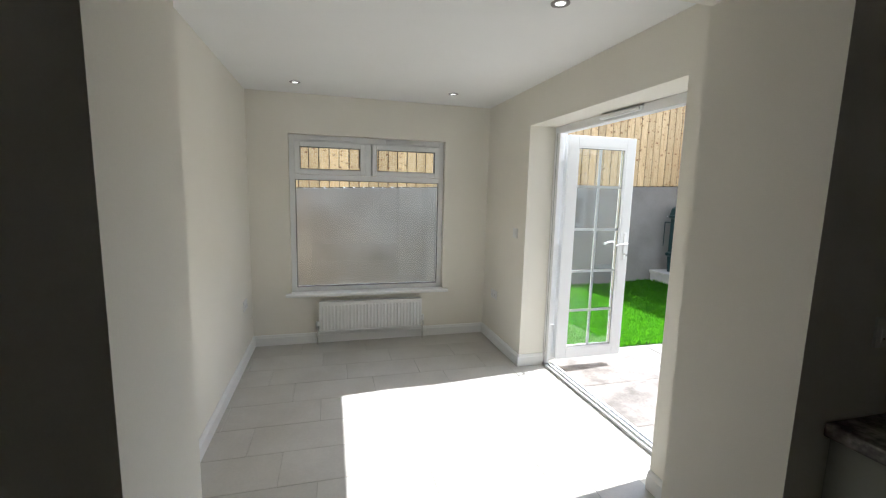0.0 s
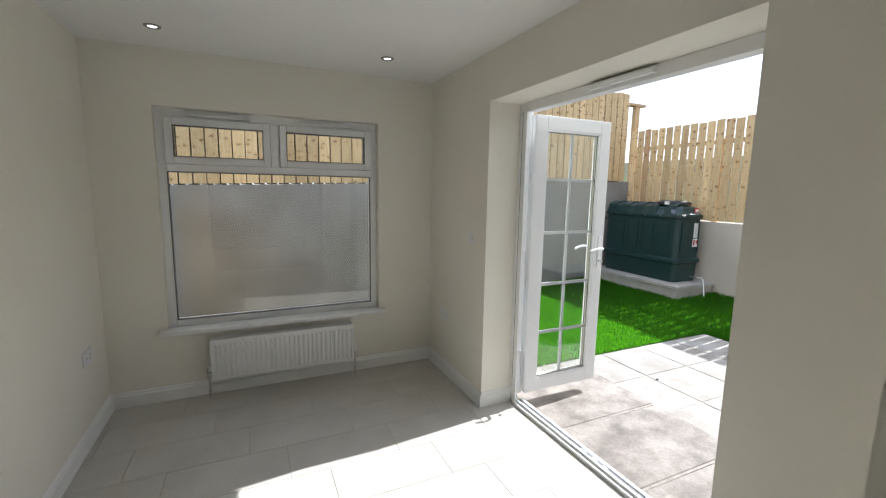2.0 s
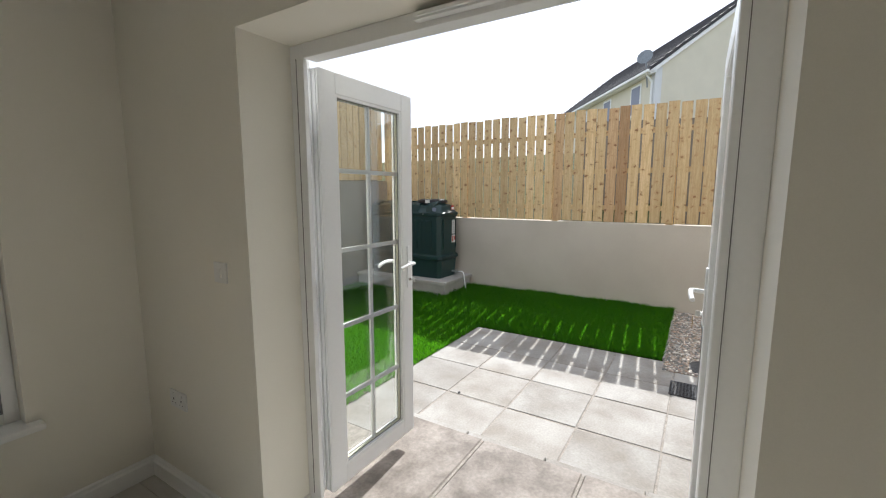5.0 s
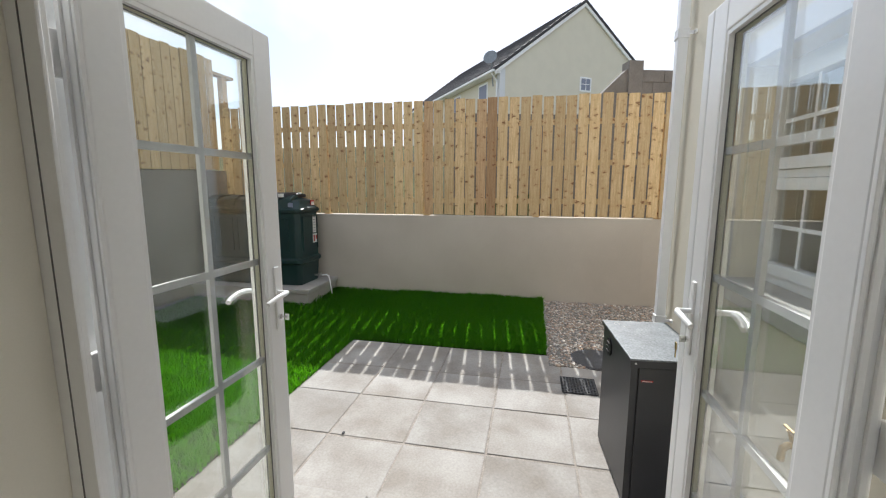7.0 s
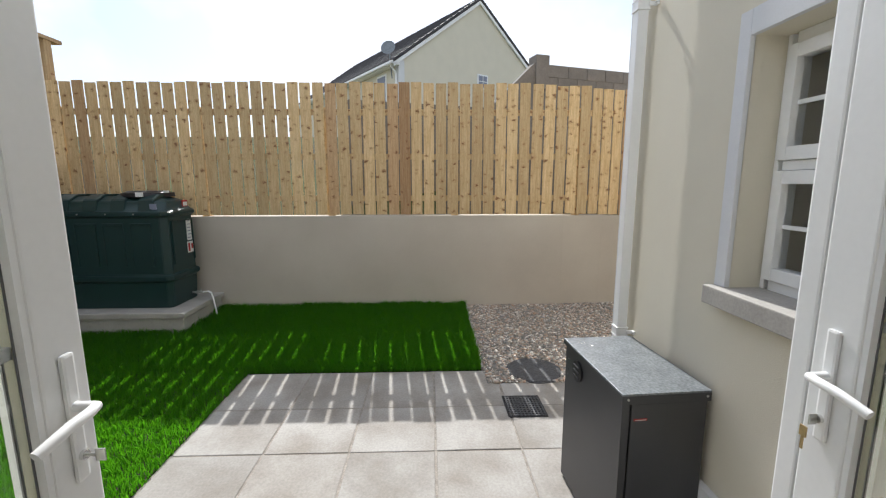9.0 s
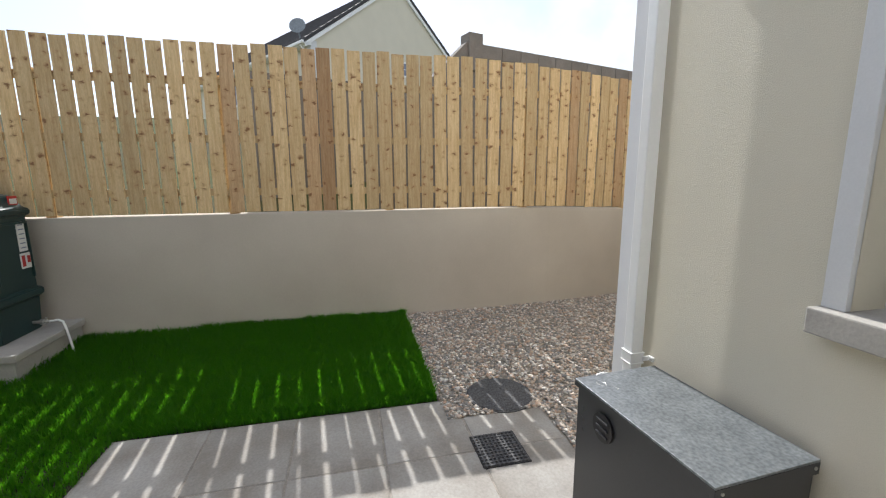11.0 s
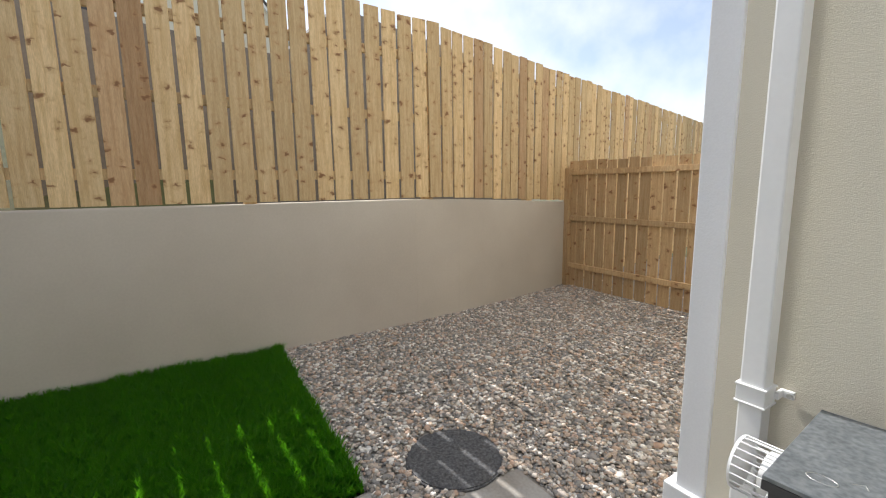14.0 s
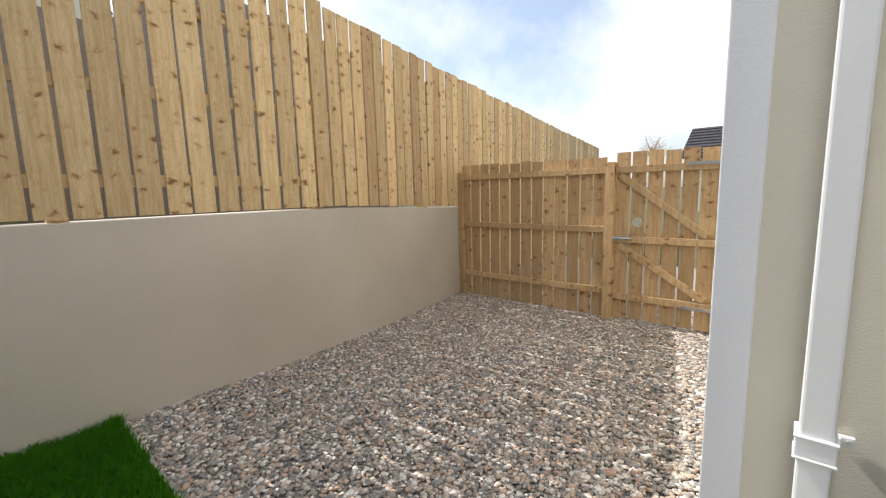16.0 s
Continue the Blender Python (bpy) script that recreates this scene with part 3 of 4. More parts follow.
leaf("door_2", "white glazed garden door leaf standing open, keys in lock", (2.525, 2.008, 0), 0.3, -1, 0.70, 0.055)

# ---- kitchen behind the opening ----
structure("kitchen_wall_back", boxes((-2.6, 5.0, -3.4, -3.2, -0.2, 2.6)), PAINT, "plain cream kitchen wall", "wall")
structure("kitchen_wall_side", boxes((-2.8, -2.6, -3.4, RY1, -0.2, 2.6)), PAINT, "plain cream kitchen wall", "wall")
structure("kitchen_floor_edge", boxes((2.42, 5.0, -3.2, RY0, -0.25, -0.006)), TILE, "pale kitchen floor", "floor")
structure("kitchen_ceiling", boxes((-2.6, 5.0, -3.2, RY1, CH + 0.002, 2.6)), CEIL, "white kitchen ceiling", "ceiling")
wall_plate("double_socket", "white double socket above the worktop", (2.04, RY0, 1.17), "-y", 0.146, 0.086, "socket")
single("worktop", boxes((1.83, 4.9, 0.44, RY0 - 0.002, 0.885, 0.925), bevel=0.008), GRANITE, "speckled brown granite worktop on base units", "worktop")
cab = thing("base_cabinet", "grey-green painted kitchen base unit", "cabinet", (2.2, 0.76, 0))
part("body", boxes((1.86, 2.46, 0.50, RY0 - 0.004, 0.10, 0.884)), CABINET, cab)
part("door", boxes((1.865, 2.455, 0.478, 0.499, 0.12, 0.87), bevel=0.003), CABINET, cab)
part("plinth", boxes((1.88, 2.46, 0.55, RY0 - 0.01, 0.0, 0.10)), CABINET, cab)
for i in range(4):
    copy_thing(cab, Matrix.Translation((2.2 + 0.605 * (i + 1), 0.76, 0)))

# ---- old house, outside ----
KX0, KX1, KZ0, KZ1 = 3.04, 4.19, 1.02, 2.09
structure("house_wall_garden", boxes((KX1, HX - 0.01, RY0, HY, -0.6, 5.2), (OUTX - 0.33, KX0, RY0, HY, -0.6, 5.2), (KX0, KX1, RY0, HY, -0.6, KZ0 - 0.08), (KX0, KX1, RY0, HY, KZ1, 5.2)), MASONRY, "rough cream painted masonry house wall", "wall")
structure("house_wall_upper", boxes((-2.8, OUTX - 0.33, RY0 + 0.01, HY, CH + 0.01, 5.2)), MASONRY, "rough cream upper house wall", "wall")
structure("house_wall_side", boxes((5.0, HX - 0.012, -8.0, RY0, -0.6, 5.2)), MASONRY, "rough cream side wall of the house", "wall")
structure("corner_band", boxes((HX - 0.085, HX + 0.012, HY - 0.12, HY + 0.018, -0.6, 5.2), bevel=0.004), QUOIN, "raised white plaster corner band", "trim")
structure("wall_plinth", boxes((OUTX + 0.01, HX + 0.048, HY - 0.1, HY + 0.04, -0.6, 0.022), bevel=0.004), QUOIN, "white painted wall base", "trim")
structure("eaves", boxes((OUTX, HX + 0.35, 1.3, 2.0, 5.2, 5.42), (4.9, HX + 0.35, -8.0, 1.3, 5.2, 5.42)), UPVC, "white eaves and gutter board", "roof")
kw = thing("window_2", "white kitchen window with glazing bars and concrete sill", "window", (3.5, 1.5, KZ0), kind="structure")
part("surround", boxes((KX1, KX1 + 0.068, 1.515, 1.542, KZ0, KZ1 + 0.105), (KX0 - 0.068, KX0, 1.515, 1.542, KZ0, KZ1 + 0.105), (KX0, KX1, 1.515, 1.542, KZ1, KZ1 + 0.105), bevel=0.003), QUOIN, kw, "raised white plaster surround")
part("sill", boxes((KX0 - 0.1, KX1 + 0.075, 1.330, 1.592, KZ0 - 0.085, KZ0), bevel=0.006), CONCRETE, kw, "concrete window sill")
fz = KZ0 + 0.52
part("window_frame", boxes((KX0, KX0 + 0.022, 1.320, 1.380, KZ0, KZ1), (KX1 - 0.022, KX1, 1.320, 1.380, KZ0, KZ1), (KX0 + .045, KX1 - .045, 1.320, 1.380, KZ0, KZ0 + 0.045), (KX0 + .045, KX1 - .045, 1.320, 1.380, KZ1 - 0.045, KZ1), (KX0 + .045, KX1 - .045, 1.320, 1.380, fz, fz + 0.04), (3.605, 3.645, 1.320, 1.380, KZ0 + .045, KZ1 - .045), bevel=0.004), UPVC, kw)
for a, b in ((KX0 + 0.024, 3.603), (3.647, KX1 - 0.024)):
    for c, e in ((KZ0 + 0.047, fz - 0.002), (fz + 0.042, KZ1 - 0.047)):
        s = part("sash", boxes((a, a + 0.046, 1.325, 1.395, c, e), (b - 0.046, b, 1.325, 1.395, c, e), (a + .046, b - .046, 1.325, 1.395, c, c + 0.055), (a + .046, b - .046, 1.325, 1.395, e - 0.055, e), bevel=0.004), UPVC, kw)
        part("pane", boxes((a + .04, b - .04, 1.356, 1.362, c + .05, e - .05)), GLASS, s)
        zc, xc = (c + e) / 2, (a + b) / 2
        part("glazing_bar", boxes((a + .046, b - .046, 1.350, 1.368, zc - 0.009, zc + 0.009), (xc - 0.009, xc + 0.009, 1.351, 1.367, c + .055, e - .055)), UPVC, s)

pipe = thing("downpipe", "white square rainwater downpipe clipped to the wall", "downpipe", (5.060, 1.582, PZ))
part("pipe", boxes((5.013, 5.078, 1.564, 1.629, -0.38, 5.2), bevel=0.006), UPVC, pipe)
for z in (0.51, 2.53, 4.4):
    c = part("clip", boxes((5.007, 5.084, 1.560, 1.635, z - 0.03, z + 0.03), (5.004, 5.087, 1.557, 1.638, z + 0.024, z + 0.031), (5.004, 5.087, 1.557, 1.638, z - 0.031, z - 0.024), bevel=0.003), UPVC, pipe)
    part("clip_arm", boxes((4.970, 5.007, 1.524, 1.538, z - 0.012, z + 0.012), (4.996, 5.007, 1.538, 1.572, z - 0.012, z + 0.012), bevel=0.003), UPVC, pipe)
    part("screw", cyls(((4.980, 1.538, z), (4.980, 1.544, z), 0.007)), ZINC, c)

# boiler
BX0, BX1, BY0, BY1, BZ = 4.179, 4.874, 1.573, 2.003, 0.525
blr = thing("boiler_cabinet", "dark grey steel outdoor boiler with galvanised lid", "boiler", (4.523, 1.792, PZ))
part("casing", boxes((BX0 + 0.012, BX1 - 0.005, BY0, BY1 - 0.005, PZ + 0.02, BZ - 0.02), bevel=0.003), DARKSTEEL, blr)
part("front_panel", boxes((BX0 - 0.004, BX0 + 0.012, BY0 + 0.01, BY1 - 0.045, PZ + 0.05, BZ - 0.055), bevel=0.002), DARKSTEEL, blr)
part("corner_post", boxes((BX0 - 0.002, BX0 + 0.012, BY1 - 0.036, BY1, PZ + 0.02, BZ - 0.02), bevel=0.002), DARKSTEEL, blr)
lid = part("lid", boxes((BX0 - 0.012, BX1 + 0.005, BY0, BY1 + 0.008, BZ - 0.008, BZ + 0.002), bevel=0.002), GALV, blr, "mottled galvanised steel lid")
part("lid_edge", boxes((BX0 - 0.0125, BX0 - 0.009, BY0, BY1 + 0.008, BZ - 0.05, BZ - 0.009), (BX0 - 0.009, BX1 + 0.005, BY1 + 0.005, BY1 + 0.0085, BZ - 0.03, BZ - 0.009)), DARKSTEEL, lid)
for y in (BY0 + 0.02, BY1 - 0.02):
    part("screw", cyls(((BX0 - 0.016, y, BZ - 0.025), (BX0 - 0.012, y, BZ - 0.025), 0.006)), ZINC, blr, "", True)
part("badge", boxes((BX0 - 0.006, BX0 - 0.0035, 1.88, 1.945, 0.388, 0.398)), REDINK, blr, "small red badge")
part("badge_bar", boxes((BX0 - 0.007, BX0 - 0.0055, 1.885, 1.94, 0.3905, 0.3935)), PAPER, blr)
v = part("vent", cyls(((4.68, BY1 - 0.005, 0.40), (4.68, BY1 + 0.006, 0.40), 0.062), seg=32), BLACKPL, blr, "round black vent grille", True)
for dz in (-0.03, 0.0, 0.03):
    part("slot", boxes((4.68 - 0.035, 4.68 + 0.035, BY1 + 0.006, BY1 + 0.012, 0.40 + dz - 0.004, 0.40 + dz + 0.004)), DARKSTEEL, v)
part("foot", boxes((BX0 + 0.03, BX1 - 0.03, BY0 + 0.02, BY1 - 0.03, PZ, PZ + 0.02)), BLACKPL, blr)
for dz in (0.0, 0.05, 0.10):
    part("knockout", cyls(((4.83, BY1 - 0.005, 0.40 - dz), (4.83, BY1 - 0.0025, 0.40 - dz), 0.013)), DARKSTEEL, blr)
part("chalk_mark", rod([(4.80 + 0.026 * math.cos(a), 1.93 + 0.016 * math.sin(a), BZ + 0.002) for a in [0.5 * k for k in range(14)]], 0.0011, 1), ZINC, lid, "pale chalked ring")
part("chalk_mark", rod([(4.76, 1.90, BZ + 0.002), (4.742, 1.885, BZ + 0.002), (4.735, 1.90, BZ + 0.002)], 0.0011, 1), ZINC, lid, "pale chalked tick")
blr.rotation_euler = (0, 0, radians(3.5))
fl = thing("flue_terminal", "round white flue terminal with wire guard", "flue", (4.95, 1.8, 0.395))
part("collar", cyls(((4.87, 1.805, 0.395), (4.93, 1.805, 0.395), 0.06), ((4.985, 1.805, 0.395), (4.992, 1.805, 0.395), 0.074, 0.074), seg=28), UPVC, fl, "", True)
bm = bmesh.new()
for i in range(20):
    a = 2 * math.pi * i / 20
    cyl(bm, (4.905, 1.805 + 0.072 * math.cos(a), 0.395 + 0.072 * math.sin(a)), (4.985, 1.805 + 0.072 * math.cos(a), 0.395 + 0.072 * math.sin(a)), 0.0022, seg=6)
    cyl(bm, (4.905, 1.805 + 0.072 * math.cos(a), 0.395 + 0.072 * math.sin(a)), (4.905, 1.805, 0.395), 0.0022, seg=6)
part("wire_guard", bm, UPVC, fl)

tap = thing("garden_tap", "worn brass garden tap on the house wall", "tap", (3.36, 1.6, 0.56))
TX, TY, TZP = 3.36, HY, 0.56
part("backplate", cyls(((TX, TY, TZP), (TX, TY + 0.01, TZP), 0.035)), BRASS, tap, "", True)
part("body", rod([(TX, TY + 0.01, TZP), (TX, TY + 0.07, TZP), (TX, TY + 0.10, TZP), (TX, TY + 0.115, TZP - 0.015), (TX, TY + 0.118, TZP - 0.06)], 0.013), BRASS, tap, "", True)
part("spindle", cyls(((TX, TY + 0.08, TZP), (TX, TY + 0.10, TZP + 0.06), 0.009), ((TX - 0.03, TY + 0.10, TZP + 0.062), (TX + 0.03, TY + 0.10, TZP + 0.062), 0.006)), BRASS, tap, "", True)

# ---- garden walls ----
BEND, VEER = 0.6, 0.187          # the boundary turns outward from here


def ex(y, off=0.0):
    """x of the east boundary's face at y."""
    return 8.47 + off + (VEER * (BEND - y) if y < BEND else 0.0)


def top_z(y):
    return 1.02 if y > BEND else 1.02 - 0.045 * min(BEND - y, 2.6)


def fence_top(y):
    """Height of the east fence's top edge at y."""
    return float(np.interp(y, (-13.0, -8.0, -3.0, -0.5, 1.5), (2.58, 2.63, 2.715, 2.775, 2.86)))


def rise(x, y):
    """How far the ground climbs towards the east wall."""
    return 0.07 * np.clip((x - 6.46) / 2.0, 0, 1) * np.clip((y + 2.0) / 2.5, 0.3, 1)


bm = bmesh.new()
ys = [9.0, 3.0, 1.6, 0.9, 0.3, -0.4, -1.2, -1.96]
secs = []
for y in ys:
    zt = top_z(y)
    secs.append([bm.verts.new(p) for p in ((ex(y), y, -0.6), (ex(y), y, zt - 0.008), (ex(y, 0.008), y, zt), (ex(y, 0.215), y, zt), (ex(y, 0.215), y, -0.6))])
for a, b in zip(secs, secs[1:]):
    for i in range(5):
        bm.faces.new((a[i], a[(i + 1) % 5], b[(i + 1) % 5], b[i]))
bm.faces.new(secs[0]), bm.faces.new(secs[-1])
structure("boundary_wall_east", bm, RENDER, "smooth grey cement-rendered retaining wall", "wall")
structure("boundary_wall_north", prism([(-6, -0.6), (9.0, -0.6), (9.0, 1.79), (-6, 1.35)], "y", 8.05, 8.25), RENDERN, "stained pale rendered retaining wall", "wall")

# raised land beyond the walls and all round, one sheet to the horizon
bm = bmesh.new()
G = [(-400, -400), (400, -400), (400, 400), (-400, 400)]
bm.faces.new([bm.verts.new((x, y, -0.62)) for x, y in G])
structure("ground", bm, FIELD, "rough open ground around the houses", "ground")
structure("raised_land_east", prism([(8.69, 60), (8.69, 0.6), (ex(-1.9, 0.22), -1.9), (60, -1.9), (60, 60)], "z", -0.61, 0.87), FIELD, "higher rough ground behind the wall", "ground")
# added, unseen bank: hides the sky so the lower fence gaps look dark
structure("gap_backing_east", prism([(9.35, 0.8), (16, 0.8), (16, 2.75), (12.5, 2.55)], "y", 2.6, 20.0), FIELD, "added bank that keeps sky out of the fence gaps", "ground")
structure("raised_land_north", boxes((-30, 8.69, 8.26, 60, -0.61, 1.30)), FIELD, "higher rough ground behind the wall", "ground")

# fences
random.seed(11)


def board_mesh(name, w, h, t, material, hole=None):
    bm = bmesh.new()
    if hole is None:
        box(bm, -w / 2, w / 2, -t / 2, t / 2, 0, h)
        bmesh.ops.bevel(bm, geom=[e for e in bm.edges if abs(e.verts[0].co.z - e.verts[1].co.z) > h / 2], offset=0.003, segments=1, affect="EDGES")
    else:
        hz, r = hole
        arc = [(r * math.cos(a), hz + r * math.sin(a)) for a in [math.pi * i / 12 for i in range(13)]]
        up = [(w / 2, hz), (w / 2, h), (-w / 2, h), (-w / 2, hz)] + [(x, z) for x, z in reversed(arc)]
        lo = [(-w / 2, hz), (-w / 2, 0), (w / 2, 0), (w / 2, hz)] + [(x, 2 * hz - z) for x, z in arc]
        for pts in (up, lo):
            b2 = prism(pts, "y", -t / 2, t / 2)
            me = bpy.data.meshes.new("tmp")
            b2.to_mesh(me)
            b2.free()
            bm.from_mesh(me)
            bpy.data.meshes.remove(me)
    return mesh_of(name, bm, material)


east = thing("fence", "pale new timber board fence on the rendered wall", "fence", (8.5, 2, 1.05))
cut_boards = {}


def cut_board(w, h, material):
    """A board cut to length, shared by those of one length."""
    key = (w, round(h, 2), material.name)
    if key not in cut_boards:
        cut_boards[key] = board_mesh("board", w, key[1], 0.02, material)
    return cut_boards[key]


y = 7.98
while y > -13.2:
    if y > BEND:
        turn, pitch = radians(90), 0.171
    else:
        turn, pitch = radians(90) + math.atan(VEER), 0.171 * math.cos(math.atan(VEER))
    low = top_z(y) + 0.018 if y > -1.9 else -0.4
    wood = WOODDARK if abs(y - 3.17) < 0.085 else WOODRED if random.random() < 0.13 else WOOD
    width = 0.144 if y > 4.2 else random.choice((0.146, 0.148, 0.150))
    me = cut_board(width, fence_top(y) - low + random.choice((-0.01, 0, 0, 0.01)), wood)
    piece("board", me, east, (ex(y, 0.013), y, low + random.uniform(-0.004, 0.006)), (random.uniform(-.004, .004), random.uniform(-.005, .005), turn + random.uniform(-.012, .012)))
    y -= pitch + random.uniform(-0.005, 0.005)
for z in (1.27, 1.86, 2.47):
    part("fence_rail", boxes((8.495, 8.535, BEND, 8.0, z - 0.04, z + 0.04)), WOOD, east)
    p, q = Vector((ex(BEND, 0.045), BEND, z)), Vector((ex(-13, 0.045), -13, z))
    bm = boxes((-0.02, 0.02, 0, (q - p).length, -0.04, 0.04))
    bmesh.ops.transform(bm, matrix=Matrix.Translation(p) @ Euler((0, 0, math.pi + math.atan(VEER))).to_matrix().to_4x4(), verts=bm.verts[:])
    part("fence_rail", bm, WOOD, east)
for y in (7.9, 6.1, 4.3, 2.5, 0.7, -1.1, -2.9, -5, -7, -9, -11):
    part("fence_post", boxes((ex(y, 0.066), ex(y, 0.166), y - 0.05, y + 0.05, -0.5 if y < -2 else 0.9, 2.54)), WOOD, east)

north = thing("fence", "tall pale timber board fence along the boundary", "fence", (3, 8.1, 1.6))
B2 = [board_mesh("board", 0.158, h, 0.02, WOOD) for h in (1.86, 1.88)]
# back boards, coloured dark so that the gaps between boards look shaded
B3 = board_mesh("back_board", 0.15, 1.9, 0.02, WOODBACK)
x = 8.26
while x > -5:
    z = 1.59 + 0.0293 * (x - 2.2) + 0.02
    piece("board", B2[random.randrange(2)], north, (x, 8.075, z), (0, random.uniform(-.004, .004), random.uniform(-.015, .015)))
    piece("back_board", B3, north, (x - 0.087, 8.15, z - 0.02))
    x -= 0.174 + random.uniform(-0.004, 0.004)
for dz in (0.25, 0.95, 1.6):
    part("fence_rail", prism([(-5, 1.40 + dz), (8.3, 1.79 + dz), (8.3, 1.87 + dz), (-5, 1.48 + dz)], "y", 8.092, 8.132), WOOD, north)
part("end_post", boxes((8.62, 8.74, 8.12, 8.22, 0.9, 3.44)), WOODGATE, north, "brown end post")
part("end_cap", boxes((8.28, 8.90, 8.10, 8.24, 3.44, 3.49)), WOODGATE, north, "brown end rail")

side = thing("fence", "pale timber side fence across the passage", "fence", (-0.3, 6.5, PZ))
B4 = board_mesh("board", 0.145, 1.80, 0.02, WOOD)
for i in range(18):
    piece("board", B4, side, (-0.30, 4.95 + i * 0.171, PZ), (0, 0, radians(90)))
for z in (-0.1, 0.5, 1.15):
    part("fence_rail", boxes((-0.35, -0.311, 4.85, 8.0, z, z + 0.07)), WOOD, side)

# side fence with gate
GY = -1.96
gf = thing("fence", "brown timber fence panel with three rails", "fence", (7.9, GY, PZ))
B5 = [board_mesh("board", 0.141, h, 0.02, WOODGATE) for h in (1.88, 1.86)]
x = 8.84
while x > 6.86:
    piece("board", B5[random.randrange(2)], gf, (x, GY - 0.03, PZ + 0.03), (0, 0, random.uniform(-.01, .01)))
    x -= 0.162 + random.uniform(-0.004, 0.004)
for z in (1.33, 0.66, -0.06):
    part("fence_rail", boxes((6.82, 8.95, GY - 0.019, GY + 0.022, z - 0.035, z + 0.035), bevel=0.003), WOODGATE, gf)
part("fence_post", boxes((6.72, 6.82, GY - 0.06, GY + 0.05, -0.6, 1.42), bevel=0.004), WOODGATE, gf)
part("fence_post", boxes((8.86, 8.95, GY - 0.018, GY + 0.055, -0.6, 1.40), bevel=0.004), WOODGATE, gf)
part("fence_post", boxes((5.60, 5.70, GY - 0.06, GY + 0.05, -0.6, 1.42), bevel=0.004), WOODGATE, gf)
part("filler_board", boxes((5.25, 5.60, GY - 0.05, GY - 0.03, PZ + .03, 1.45)), WOODGATE, gf)

gate = thing("gate", "ledged and braced timber side gate, closed", "gate", (6.2, GY, PZ))
B6 = [board_mesh("board", 0.144, h, 0.02, WOODGATE) for h in (1.88, 1.87)]
BH = board_mesh("board", 0.144, 1.88, 0.02, WOODGATE, (1.115, 0.052))
for i in range(6):
    xx = 6.64 - i * 0.165
    piece("board", (BH if i == 1 else B6[i % 2]), gate, (xx, GY - 0.03, PZ + 0.05))
for z in (1.33, 0.56, -0.10):
    part("gate_rail", boxes((5.72, 6.71, GY - 0.019, GY + 0.020, z - 0.036, z + 0.036), bevel=0.003), WOODGATE, gate)
for (xa, za), (xb, zb) in (((6.66, 1.27), (5.80, 0.62)), ((6.66, 0.50), (5.80, -0.04))):
    d = Vector((xb - xa, 0, zb - za))
    bm = boxes((0, d.length, GY - 0.018, GY + 0.018, -0.035, 0.035), bevel=0.003)
    bmesh.ops.transform(bm, matrix=Matrix.Translation((xa, 0, za)) @ Euler((0, -math.atan2(d.z, d.x), 0)).to_matrix().to_4x4(), verts=bm.verts[:])
    part("brace", bm, WOODGATE, gate)
for z in (1.36, -0.13):
    h = part("strap_hinge", boxes((5.72, 6.02, GY + 0.0205, GY + 0.026, z - 0.018, z + 0.018), (5.66, 5.73, GY + 0.0205, GY + 0.028, z - 0.06, z + 0.06)), ZINC, gate, "galvanised strap hinge")
    part("hinge_pin", cyls(((5.725, GY + 0.03, z - 0.07), (5.725, GY + 0.03, z + 0.07), 0.009)), ZINC, h)
lt = part("latch", boxes((6.55, 6.72, GY + 0.0205, GY + 0.027, 0.545, 0.595)), ZINC, gate, "galvanised bolt latch")
part("bolt", cyls(((6.52, GY + 0.036, 0.57), (6.80, GY + 0.036, 0.57), 0.009), ((6.62, GY + 0.036, 0.57), (6.62, GY + 0.075, 0.57), 0.007)), ZINC, lt)

# ---- tank ----
TX0, TX1, TY0, TY1, TZ0, TZ1 = 7.62, 8.34, 6.12, 7.86, -0.09, 1.33
plinth = single("tank_base", boxes((7.44, 8.46, 5.90, 8.03, -0.16, -0.09), (7.47, 8.45, 5.935, 8.02, -0.6, -0.16), bevel=0.012), CONCRETE, "rough cast concrete base under the oil tank", "plinth")
tank = thing("oil_tank", "dark green ribbed plastic heating oil tank on concrete base", "oil tank", (8.0, 6.7, TZ0))


def ring(bm, z, inx, c):
    """Rounded-corner rectangle at height z, drawn in by inx, corner cut c."""
    a, b, p, q = TX0 + inx, TX1 - inx, TY0 + inx, TY1 - inx
    return [bm.verts.new((x, y, z)) for x, y in ((a + c, p), (b - c, p), (b, p + c), (b, q - c), (b - c, q), (a + c, q), (a, q - c), (a, p + c))]


bm = bmesh.new()
prof = [(TZ0, 0.05, 0.05), (TZ0 + 0.34, 0.03, 0.06), (TZ0 + 0.36, 0.0, 0.06), (TZ0 + 0.42, 0.0, 0.06), (TZ0 + 0.44, 0.03, 0.07), (1.07, 0.03, 0.07), (1.09, 0.0, 0.07), (1.14, 0.0, 0.07), (1.16, 0.03, 0.08), (1.27, 0.07, 0.10), (1.33, 0.20, 0.12)]
rs = [ring(bm, *p) for p in prof]
for a, b in zip(rs, rs[1:]):
    for k in range(8):
        bm.faces.new((a[k], a[(k + 1) % 8], b[(k + 1) % 8], b[k]))
bm.faces.new(rs[0]), bm.faces.new(rs[-1])
bmesh.ops.recalc_face_normals(bm, faces=bm.faces[:])
bmesh.ops.bevel(bm, geom=bm.edges[:], offset=0.008, segments=2, affect="EDGES")
part("body", bm, GREENTANK, tank, "", True)
